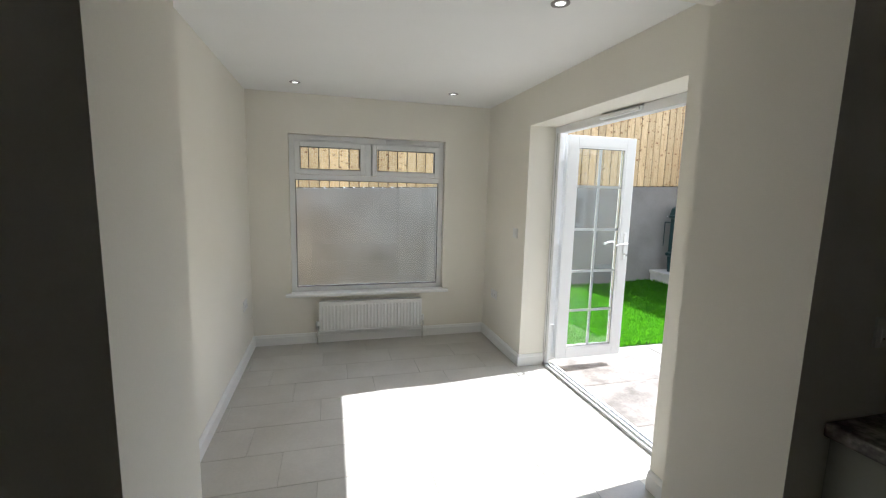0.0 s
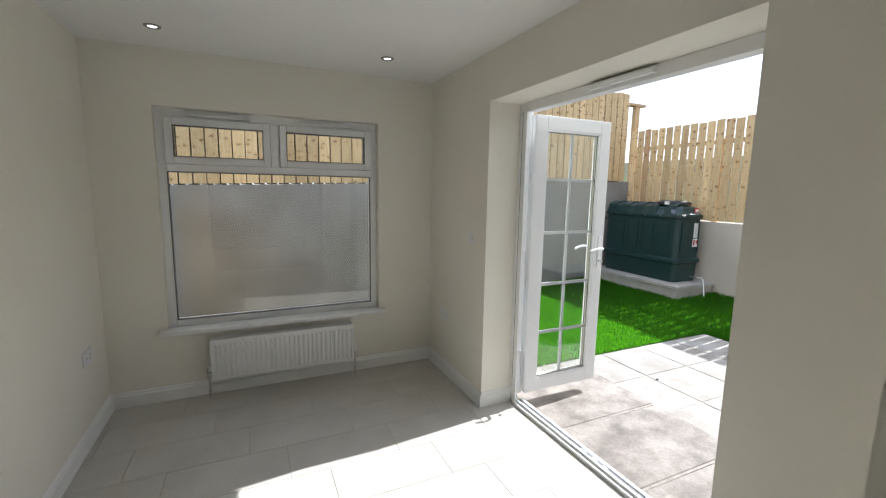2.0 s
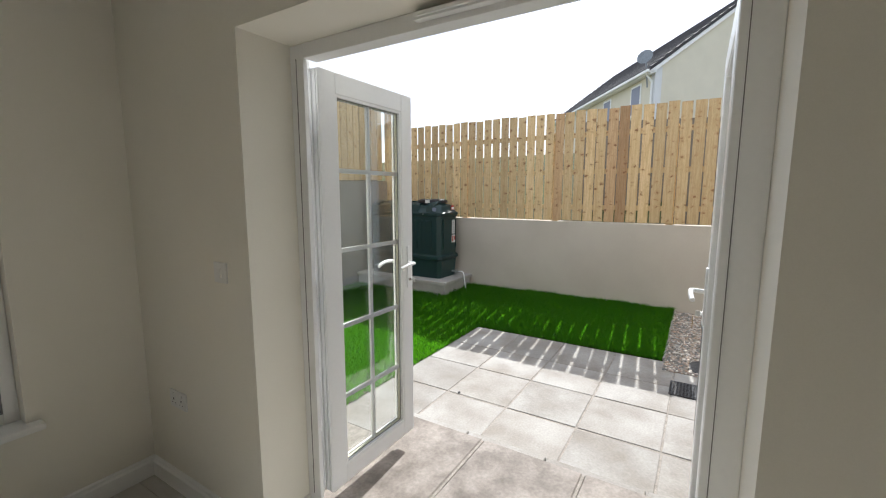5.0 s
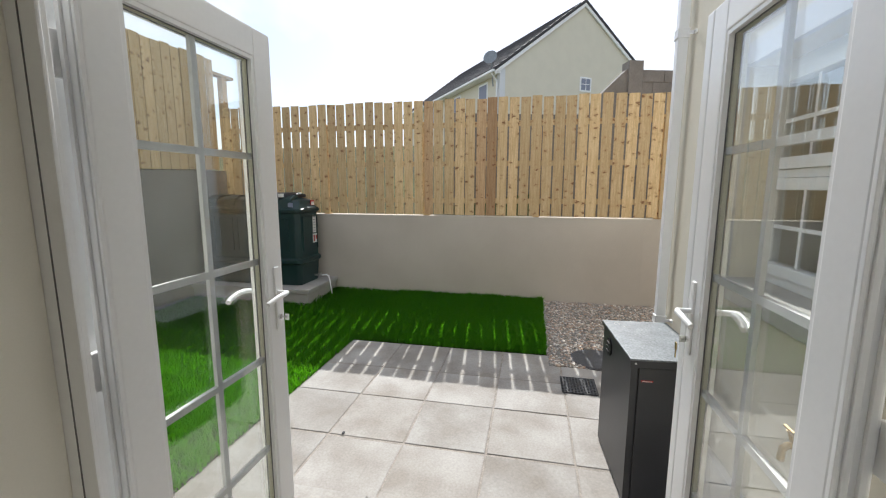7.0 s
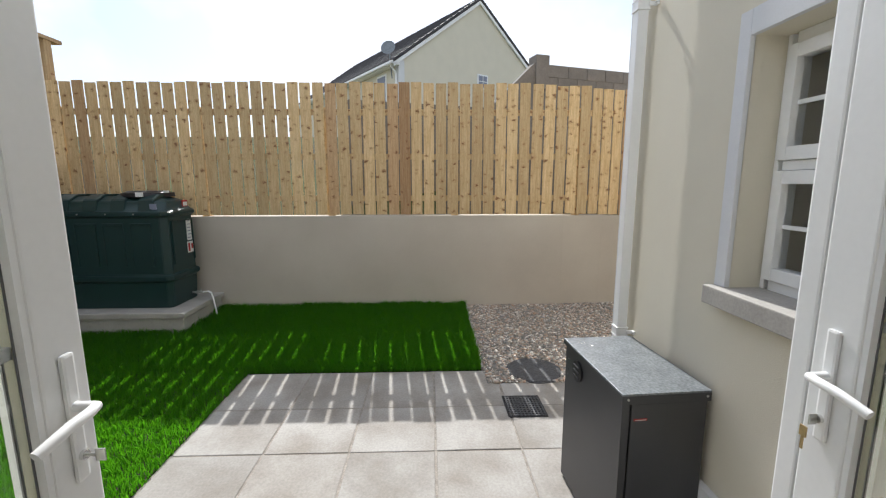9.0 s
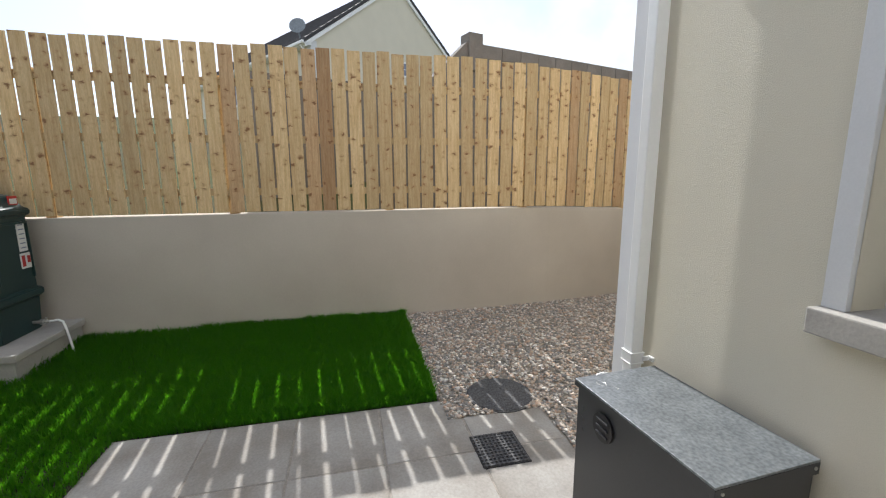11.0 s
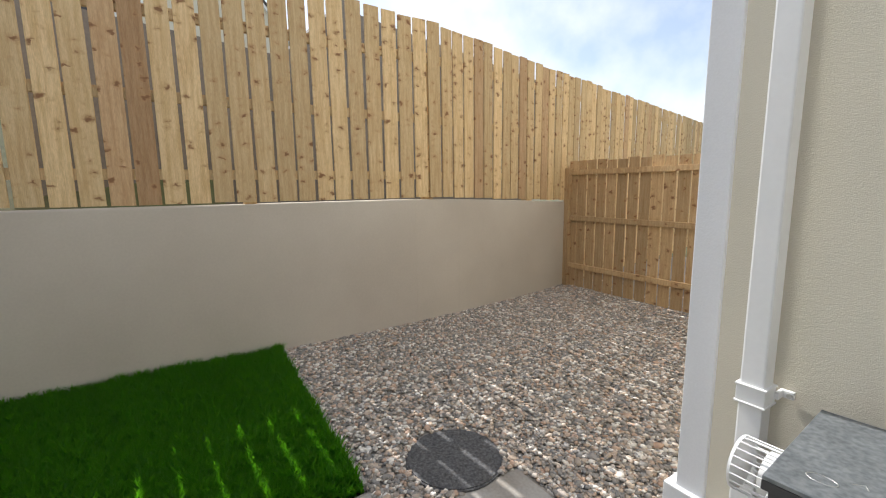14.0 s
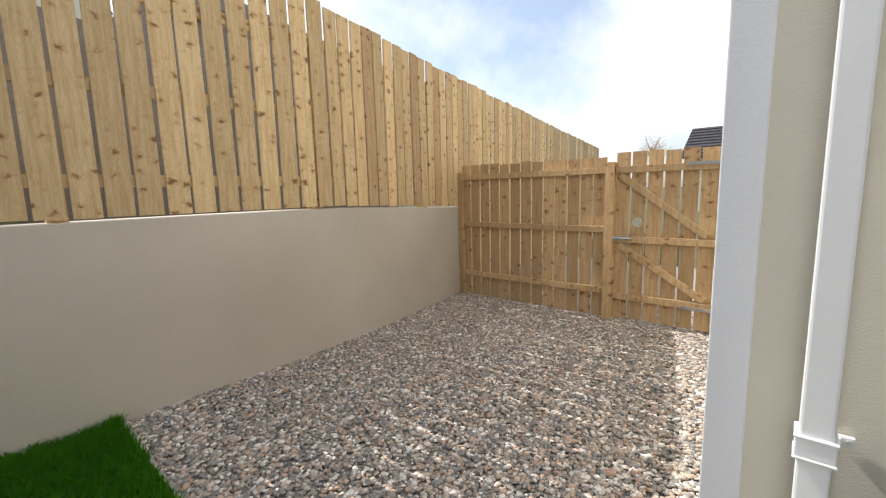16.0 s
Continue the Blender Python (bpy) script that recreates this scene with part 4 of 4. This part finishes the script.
for k in range(5):
    yc = 6.33 + k * 0.335
    part("recess_frame", boxes((TX0 + 0.012, TX0 + 0.034, yc - 0.01, yc + 0.015, 0.46, 1.0), (TX0 + 0.012, TX0 + 0.034, yc + 0.015, yc + 0.235, 0.98, 1.0), (TX0 + 0.020, TX0 + 0.034, yc + 0.235, yc + 0.25, 0.46, 1.0), bevel=0.005), GREENTANK, tank)
    rb = prism([(TX0 + 0.015, 1.15), (TX0 + 0.06, 1.29), (TX0 + 0.2, 1.355), (TX1 - 0.2, 1.355), (TX1 - 0.2, 1.32), (TX0 + 0.2, 1.31), (TX0 + 0.1, 1.17)], "y", yc - 0.05, yc + 0.13)
    bmesh.ops.bevel(rb, geom=rb.edges[:], offset=0.008, segments=2, affect="EDGES")
    part("top_rib", rb, GREENTANK, tank, "", True)
    part("bolt", cyls(((TX0 - 0.006, yc + 0.17, 1.115), (TX0, yc + 0.17, 1.115), 0.009)), ZINC, tank)
part("end_panel", boxes((TX0 + 0.14, TX0 + 0.155, TY0 + 0.008, TY0 + 0.03, 0.46, 1.02), (TX0 + 0.155, TX1 - 0.12, TY0 + 0.008, TY0 + 0.03, 1.0, 1.02), (TX1 - 0.135, TX1 - 0.12, TY0 + 0.008, TY0 + 0.03, 0.46, 1.0), bevel=0.005), GREENTANK, tank)
bm = cyls(((8.02, 6.55, 1.32), (8.02, 6.55, 1.37), 0.30, 0.29), ((8.02, 6.55, 1.37), (8.02, 6.55, 1.395), 0.27, 0.22), seg=32)
lidp = part("inspection_lid", bm, BLACKPL, tank, "round black inspection lid", True)
part("lid_clasp", boxes((7.71, 7.74, 6.43, 6.51, 1.325, 1.38), (7.93, 8.0, 6.27, 6.30, 1.37, 1.40)), PAPER, lidp)
for n, y0, y1, z0, z1, m in (("warning_label", 8.08, 8.19, 1.175, 1.27, REDINK), ("data_label", 8.09, 8.19, 0.73, 1.02, PAPER), ("hazard_label", 8.08, 8.24, 0.56, 0.71, PAPER)):
    yy = TY0 + (0.028 if z0 < 1.1 else 0.045)
    lb = part(n, boxes((y0, y1, yy - 0.006, yy + 0.004, z0, z1)), m, tank)
    if n == "hazard_label":
        part("print", boxes((y0 + 0.01, y0 + 0.05, yy - 0.008, yy - 0.006, z0 + 0.02, z1 - 0.02), (y0 + 0.08, y0 + 0.12, yy - 0.008, yy - 0.006, z0 + 0.05, z1 - 0.03)), REDINK, lb)
    elif n == "data_label":
        part("print", boxes(*[(y0 + 0.015, y1 - 0.02, yy - 0.008, yy - 0.006, z0 + 0.03 + 0.045 * k, z0 + 0.04 + 0.045 * k) for k in range(6)]), GREYINK, lb)
    else:
        part("print", boxes((y0 + 0.01, y1 - 0.01, yy - 0.008, yy - 0.006, z0 + 0.02, z1 - 0.025)), PAPER, lb)
part("data_label", boxes((TX0 + 0.024, TX0 + 0.034, 6.23, 6.31, 1.17, 1.24)), GREYINK, tank)
tp = part("outlet_valve", cyls(((8.12, TY0 + 0.06, 0.0), (8.12, TY0 - 0.10, 0.0), 0.016), ((8.12, TY0 - 0.02, 0.0), (8.12, TY0 - 0.05, 0.0), 0.028), ((8.12, TY0 - 0.07, 0.0), (8.12, TY0 - 0.07, 0.045), 0.010)), ZINC, tank, "metal outlet valve", True)
part("feed_pipe", rod([(8.12, TY0 - 0.09, 0.0), (8.12, TY0 - 0.17, 0.01), (8.12, TY0 - 0.21, -0.01), (8.11, TY0 - 0.235, -0.08), (8.10, TY0 - 0.28, -0.36)], 0.011), UPVC, tp, "white plastic feed pipe", True)

# ---- neighbouring houses ----
A34 = radians(34)
NH = Matrix.Translation((22.87, 4.25, 0)) @ Euler((0, 0, A34 - radians(90))).to_matrix().to_4x4()
W7, EAVE, RIDGE, LEN = 9.7, 7.18, 10.72, 15.0       # local x along the gable wall, y back along the ridge


def local(bm):
    bmesh.ops.transform(bm, matrix=NH, verts=bm.verts[:])
    return bm


nh = thing("house", "cream rendered gabled house with dark tiled roof", "house", (20, 2, -0.6))
part("wall", local(prism([(0, -0.6), (W7, -0.6), (W7, EAVE), (W7 / 2, RIDGE), (0, EAVE)], "y", 0, LEN)), MASONRY, nh)
s = (RIDGE - EAVE) / (W7 / 2)
for a, b, n in ((-0.35, W7 / 2, 1), (W7 + 0.35, W7 / 2, -1)):
    za = EAVE - 0.35 * s + 0.03
    part("roof", local(prism([(a, za), (b, RIDGE + 0.04), (b, RIDGE + 0.2), (a, za + 0.15)], "y", -0.12, LEN)), ROOF, nh)
    part("verge_board", local(prism([(a + n * 0.06, za - 0.16), (b, RIDGE - 0.14), (b, RIDGE + 0.035), (a + n * 0.06, za + 0.02)], "y", -0.10, -0.02)), UPVC, nh)
    k = 0
    while k < 14:
        f = k / 14
        xx, zz = a + (b - a) * f, za + 0.15 + (RIDGE + 0.05 - za) * f
        part("tile_course", local(boxes((min(xx, xx + n * 0.06), max(xx, xx + n * 0.06), -0.12, LEN, zz, zz + 0.045))), ROOF, nh)
        k += 1
part("gutter", local(boxes((-0.45, -0.33, -0.1, LEN, EAVE - 0.27, EAVE - 0.15), bevel=0.02)), UPVC, nh)
part("soffit", local(boxes((-0.33, -0.01, -0.1, LEN, EAVE - 0.30, EAVE - 0.22))), UPVC, nh)
part("downpipe", local(cyls(((-0.40, 0.15, EAVE - 0.28), (-0.08, 0.15, EAVE - 0.65), 0.045), ((-0.08, 0.15, EAVE - 0.65), (-0.08, 0.15, -0.5), 0.045))), UPVC, nh)
part("corner_band", local(boxes((-0.02, 0.28, -0.025, 0.3, -0.6, EAVE - 0.05))), QUOIN, nh)
for x0 in (4.75,):
    wf = part("window", local(boxes((x0, x0 + 0.75, -0.03, 0.05, 6.45, 7.18))), UPVC, nh)
    part("pane", local(boxes((x0 + 0.09, x0 + 0.66, -0.045, -0.03, 6.53, 7.10))), GREYINK, wf)
    part("bar", local(boxes((x0 + 0.36, x0 + 0.39, -0.055, -0.045, 6.53, 7.10), (x0 + 0.09, x0 + 0.36, -0.054, -0.045, 6.8, 6.83), (x0 + 0.39, x0 + 0.66, -0.054, -0.045, 6.8, 6.83))), UPVC, wf)
for y0 in (1.2, 4.5, 8.0):
    wf = part("window", local(boxes((-0.03, 0.05, y0, y0 + 1.0, 5.3, 6.75))), UPVC, nh)
    part("pane", local(boxes((-0.045, -0.03, y0 + 0.1, y0 + 0.9, 5.4, 6.65))), GREYINK, wf)
dish = part("satellite_dish", local(cyls(((-0.35, 0.3, EAVE + 0.42), (-0.43, 0.22, EAVE + 0.46), 0.12, 0.34), ((-0.2, 0.3, EAVE - 0.85), (-0.34, 0.3, EAVE + 0.42), 0.03), seg=28)), GALV, nh, "grey satellite dish", True)

blk = thing("house", "unfinished grey concrete block house shell", "house", (11.2, -1, 0.87))
GB = Matrix.Translation((10.9, 0.8, 0)) @ Euler((0, 0, math.atan2(-2.46, 0.73))).to_matrix().to_4x4()   # local x runs along the wall


def lb(bm):
    bmesh.ops.transform(bm, matrix=GB, verts=bm.verts[:])
    return bm


part("wall", lb(prism([(-3.6, 0.8), (7.0, 0.8), (7.0, 3.78), (0.29, 3.78), (0.29, 3.80), (0.0, 3.80), (-0.95, 2.9), (-3.6, 2.9)], "y", 0, 0.2)), BLOCK, blk)
part("pier", lb(boxes((0.0, 0.29, -0.05, 0.25, 3.3, 3.94), bevel=0.01)), BLOCK, blk)
for k in range(8):
    z = 3.765 - 0.225 * k
    for c in range(14):
        x = 0.30 + 0.45 * c + (0.225 if k % 2 else 0.0)
        part("block", lb(boxes((x + 0.005, x + 0.44, -0.012, 0.001, z - 0.215, z))), BLOCK, blk)
far = thing("house", "distant house with dark tiled roof", "house", (6, -31, -0.6))
part("wall", boxes((0.5, 10.9, -34, -28, -0.6, 3.0)), MASONRY, far)
part("roof", prism([(-34.6, 2.8), (-27.4, 2.8), (-31, 4.95)], "x", 0.2, 11.2), ROOF, far)
for k in range(10):
    part("tile_course", boxes((0.2, 11.2, -27.44 - 0.36 * k - 0.06, -27.42 - 0.36 * k, 2.82 + 0.215 * k, 2.89 + 0.215 * k)), ROOF, far)

# bare far tree
random.seed(5)
tree = thing("tree", "distant bare-twigged tree behind the fence", "tree", (13.3, -29.5, -0.6))
part("trunk", cyls(((13.3, -29.5, -0.6), (13.3, -29.4, 3.0), 0.16, 0.09)), WOODDARK, tree)
bm = bmesh.new()
for k in range(70):
    a, e = random.uniform(0, 6.28), random.uniform(0.2, 1.4)
    r = random.uniform(0.6, 1.3)
    p = Vector((13.3, -29.4, random.uniform(2.6, 3.4)))
    q = p + Vector((math.cos(a) * math.cos(e), math.sin(a) * math.cos(e), math.sin(e))) * r
    cyl(bm, p, q, 0.02, 0.006, seg=5)
    for j in range(3):
        q2 = q + Vector((random.uniform(-.4, .4), random.uniform(-.4, .4), random.uniform(0, .45)))
        cyl(bm, q, q2, 0.008, 0.003, seg=4)
part("branches", bm, WOODDARK, tree)

# ---- ground cover ----
rng = np.random.default_rng(3)


def scatter_mesh(name, verts, faces, material, label, category, smooth=False):
    me = bpy.data.meshes.new(name)
    nf, k = faces.shape
    me.vertices.add(len(verts))
    me.vertices.foreach_set("co", verts.astype(np.float32).ravel())
    me.loops.add(nf * k)
    me.loops.foreach_set("vertex_index", faces.astype(np.int32).ravel())
    me.polygons.add(nf)
    me.polygons.foreach_set("loop_start", np.arange(0, nf * k, k, dtype=np.int32))
    me.polygons.foreach_set("use_smooth", np.full(nf, smooth))
    me.update(calc_edges=True)
    me.materials.append(material)
    return tagged(new(name, me), label, category, kind="stuff")


LAWN = [(6.408, 8.47, 2.352, 4.72), (3.45, 8.47, 4.705, 8.05)]
GZ = -0.412
bm = prism([(6.44, -0.6), (8.47, -0.6), (8.47, GZ + 0.066), (6.46, GZ), (6.44, GZ)], "y", 2.345, 4.72)
structure("lawn_soil", bm, SOIL, "dark soil under the lawn", "ground")
bm = prism([(2.9, -0.6), (8.47, -0.6), (8.47, GZ + 0.066), (6.46, GZ), (2.9, GZ)], "y", 4.72, 8.05)
structure("lawn_soil_back", bm, SOIL, "dark soil under the lawn", "ground")


def blades(n, x0, x1, y0, y1):
    x, y = rng.uniform(x0, x1, n), rng.uniform(y0, y1, n)
    a, h, w = rng.uniform(0, 6.283, n), rng.uniform(0.05, 0.098, n), rng.uniform(0.0026, 0.0056, n)
    tuft = np.sin(x * 23 + 3 * np.sin(y * 11)) * np.sin(y * 27 + 2 * np.sin(x * 13))
    h = h * (1 + 0.28 * tuft) * np.where(x < 6.46, 0.7, 1)
    lean = rng.uniform(0.1, 0.75, n) * h
    b = rng.uniform(0, 6.283, n)
    ca, sa, lx, ly = np.cos(a) * w, np.sin(a) * w, np.cos(b) * lean, np.sin(b) * lean
    z = GZ + rise(x, y)
    v = np.stack([np.stack([x - ca, y - sa, z], 1), np.stack([x + ca, y + sa, z], 1),
                  np.stack([x + ca * .8 + lx * .35, y + sa * .8 + ly * .35, z + h * .6], 1), np.stack([x - ca * .8 + lx * .35, y - sa * .8 + ly * .35, z + h * .6], 1),
                  np.stack([x + lx, y + ly, z + h], 1)], 1)
    i = np.arange(n)[:, None] * 5
    f = np.concatenate([i + np.array([[0, 1, 2]]), i + np.array([[0, 2, 3]]), i + np.array([[3, 2, 4]])])
    return v.reshape(-1, 3), f


vs, fs, off = [], [], 0
for (x0, x1, y0, y1), n in zip(LAWN, (95000, 130000)):
    v, f = blades(n, x0, x1, y0, y1)
    vs.append(v), fs.append(f + off)
    off += len(v)
scatter_mesh("lawn", np.concatenate(vs), np.concatenate(fs), GRASS, "dense fresh green lawn grass", "grass")

bm = bmesh.new()
gx, gy = (5.2, 6.12, 6.46, 7.0, 7.8, 8.46, 9.4), (-6.0, -2.0, -1.2, -0.4, 0.5, 1.58, 2.335)
top = [[bm.verts.new((x, y, -0.42 + rise(x, y))) for x in gx] for y in gy]
for a, b in zip(top, top[1:]):
    for k in range(len(gx) - 1):
        bm.faces.new((a[k], a[k + 1], b[k + 1], b[k]))
low = bmesh.ops.extrude_face_region(bm, geom=bm.faces[:])
for v in low["geom"]:
    if isinstance(v, bmesh.types.BMVert):
        v.co.z = -0.6
structure("gravel_bed", bm, STONE, "packed gravel bed", "ground")
t_ = (1 + 5 ** .5) / 2
ico = np.array([(-1, t_, 0), (1, t_, 0), (-1, -t_, 0), (1, -t_, 0), (0, -1, t_), (0, 1, t_), (0, -1, -t_), (0, 1, -t_), (t_, 0, -1), (t_, 0, 1), (-t_, 0, -1), (-t_, 0, 1)]) / 1.9
icf = np.array([(0, 11, 5), (0, 5, 1), (0, 1, 7), (0, 7, 10), (0, 10, 11), (1, 5, 9), (5, 11, 4), (11, 10, 2), (10, 7, 6), (7, 1, 8), (3, 9, 4), (3, 4, 2), (3, 2, 6), (3, 6, 8), (3, 8, 9), (4, 9, 5), (2, 4, 11), (6, 2, 10), (8, 6, 7), (9, 8, 1)])


def stones(n, x0, x1, y0, y1, size, z):
    c = np.stack([rng.uniform(x0, x1, n), rng.uniform(y0, y1, n), z + rng.uniform(-0.006, 0.012, n)], 1)
    r = size * rng.lognormal(0, 0.28, n)[:, None] * np.stack([rng.uniform(0.8, 1.35, n), rng.uniform(0.6, 1.0, n), rng.uniform(0.34, 0.58, n)], 1)
    a, b = rng.uniform(0, 6.283, n), rng.uniform(-0.22, 0.22, n)
    p = ico[None] * r[:, None, :] * rng.uniform(0.82, 1.15, (n, 12, 1))
    x, y, zz = p[..., 0], p[..., 1], p[..., 2]
    cb, sb, ca, sa = np.cos(b)[:, None], np.sin(b)[:, None], np.cos(a)[:, None], np.sin(a)[:, None]
    x, zz = x * cb - zz * sb, x * sb + zz * cb
    x, y = x * ca - y * sa, x * sa + y * ca
    v = np.stack([x, y, zz], -1) + c[:, None]
    return v.reshape(-1, 3), (np.arange(n)[:, None, None] * 12 + icf[None]).reshape(-1, 3)


vs, fs, off = [], [], 0
for n, x0, x1, y0, y1 in ((27000, 6.42, 8.75, -0.6, 2.335), (19000, 5.29, 6.42, -2.0, 1.58), (15500, 6.42, 8.95, -2.0, -0.6), (3700, 5.5, 6.42, 1.5, 2.32), (1500, 5.3, 9.1, -3.6, -2.0)):
    v, f = stones(n, x0, x1, y0, y1, 0.0148, -0.409)
    v[:, 2] += rise(v[:, 0], v[:, 1])
    d = v.reshape(-1, 12, 3).mean(1)
    keep = (((d[:, 0] - 6.385) ** 2 + (d[:, 1] - 1.815) ** 2) > 0.275 ** 2) & ~((d[:, 0] < 6.13) & (d[:, 1] > 1.55))
    m_ = np.repeat(keep, 20)
    vs.append(v), fs.append(f[m_] + off)
    off += len(v)
scatter_mesh("gravel", np.concatenate(vs), np.concatenate(fs), STONE, "loose mixed grey and tan rounded gravel", "gravel", True)
structure("lawn_edging", prism([(6.44, -0.6), (8.47, -0.6), (8.47, -0.315), (6.44, -0.385)], "y", 2.327, 2.35), CONCRETE, "thin concrete lawn edging strip", "edging")
mh = thing("manhole_cover", "round dark grey manhole cover set in gravel", "manhole cover", (6.385, 1.815, -0.42))
part("frame_ring", cyls(((6.385, 1.815, -0.5), (6.385, 1.815, -0.402), 0.28), seg=48), SLATE, mh)
part("cover", cyls(((6.385, 1.815, -0.45), (6.385, 1.815, -0.396), 0.268), seg=48), SLATE, mh)
dr = thing("drain_grate", "black plastic drain grate with small square holes", "drain", (5.7, 2.07, PZ))
part("grate_frame", boxes((5.535, 5.875, 1.905, 2.235, PZ - 0.02, PZ + 0.004)), BLACKPL, dr)
for i in range(11):
    part("bar", boxes((5.545 + i * 0.031, 5.557 + i * 0.031, 1.91, 2.23, PZ + 0.004, PZ + 0.011)), SLATE, dr)
for i in range(11):
    part("cross_bar", boxes((5.54, 5.87, 1.915 + i * 0.029, 1.927 + i * 0.029, PZ + 0.004, PZ + 0.010)), SLATE, dr)

peb = bmesh.new()
bmesh.ops.create_icosphere(peb, subdivisions=2, radius=0.015)
bmesh.ops.scale(peb, vec=(1.2, 0.8, 0.6), verts=peb.verts[:])
bmesh.ops.translate(peb, vec=(4.50, 3.95, PZ + 0.007), verts=peb.verts[:])
single("pebble", peb, SLATE, "small dark pebble lying on the patio", "stone", "", True)

# ---- flags, steps and floor tiles ----
random.seed(2)


def slab_mesh(name, w, d, h, material, bev=0.004):
    bm = bmesh.new()
    box(bm, -w / 2, w / 2, -d / 2, d / 2, -h, 0)
    bmesh.ops.bevel(bm, geom=[e for e in bm.edges if min(e.verts[0].co.z, e.verts[1].co.z) > -h / 2], offset=bev, segments=1, affect="EDGES")
    return mesh_of(name, bm, material)


structure("patio_bed", boxes((2.47, 6.12, HY, 2.22, -0.6, PZ - 0.005), (2.47, 6.41, 2.22, 4.715, -0.6, PZ - 0.005), (-0.2, 2.95, 4.82, 5.75, -0.6, PZ - 0.012)), MORTAR, "sandy mortar bed of the patio", "ground")
pat = thing("patio", "pale grey concrete flag patio with open joints", "patio", (5, 3, PZ), kind="structure")
xe, ye = [3.30, 3.92, 4.48, 5.12, 5.72, 6.40], [1.56, 2.215, 2.838, 3.455, 4.065, 4.70]
for i in range(len(xe) - 1):
    for j in range(len(ye) - 1):
        if i == 0:
            x0, x1 = 3.55, 4.47
        elif i == 1:
            continue
        else:
            x0, x1 = xe[i], xe[i + 1]
        if i == 4 and j == 0:
            x1 = 6.135
        me = slab_mesh("flag", x1 - x0 - random.uniform(0.010, 0.017), ye[j + 1] - ye[j] - random.uniform(0.010, 0.017), 0.05, PAVER)
        piece("flag", me, pat, ((x0 + x1) / 2, (ye[j] + ye[j + 1]) / 2, PZ + random.uniform(-0.002, 0.002)), (random.uniform(-.003, .003), random.uniform(-.003, .003), random.uniform(-.004, .004)))
fm = slab_mesh("flag", 0.588, 0.588, 0.05, PAVER)
for i in range(5):
    piece("flag", fm, pat, (0.1 + 0.6 * i, 5.13, PZ))
steps = thing("door_steps", "two concrete steps topped with dusty slabs", "steps", (3, 2.85, PZ), kind="structure")
part("step_base", boxes((2.46, 3.42, 1.70, 3.80, -0.6, SZ - 0.03), (3.42, 3.71, 1.65, 3.95, -0.6, TZ - 0.03)), CONCRETE, steps)
for y0, y1 in ((1.66, 2.535), (2.555, 3.160), (3.180, 3.80)):
    piece("slab", slab_mesh("slab", 0.955, y1 - y0, 0.028, STEPSLAB, 0.006), steps, (2.953, (y0 + y1) / 2, SZ), (random.uniform(-.004, .004), 0.004, 0))
part("slab_joint", boxes((2.47, 3.42, 2.537, 2.553, SZ - 0.03, SZ - 0.004), (2.47, 3.42, 3.162, 3.178, SZ - 0.03, SZ - 0.004)), MORTAR, steps)
for y0, y1 in ((1.65, 2.24), (2.25, 2.84), (2.85, 3.42), (3.43, 3.97)):
    piece("tread", slab_mesh("tread", 0.29, y1 - y0, 0.03, PAVER, 0.006), steps, (3.577, (y0 + y1) / 2, TZ))

tiles = thing("floor_tiles", "large pale stone-look floor tiles in staggered rows", "floor", (1, 3, 0), kind="structure")
full = slab_mesh("tile", 0.598, 0.298, 0.012, TILE, 0.0012)
cut = {}
j = 0
y = 4.5 - 0.15
while y > -0.4:
    x = -0.95 + (j % 3) * 0.2
    while x < 2.5:
        a, b = max(x, XL), min(x + 0.6, XR + (0.225 if DY0 < y < DY1 else 0.0))
        if b - a > 0.01:
            w = round(b - a, 3)
            me = full if w > 0.599 else cut.setdefault(w, slab_mesh("tile", w - 0.002, 0.298, 0.012, TILE, 0.0012))
            piece("tile", me, tiles, ((a + b) / 2, y, random.uniform(-0.0003, 0.0003)))
        x += 0.6
    y -= 0.3
    j += 1
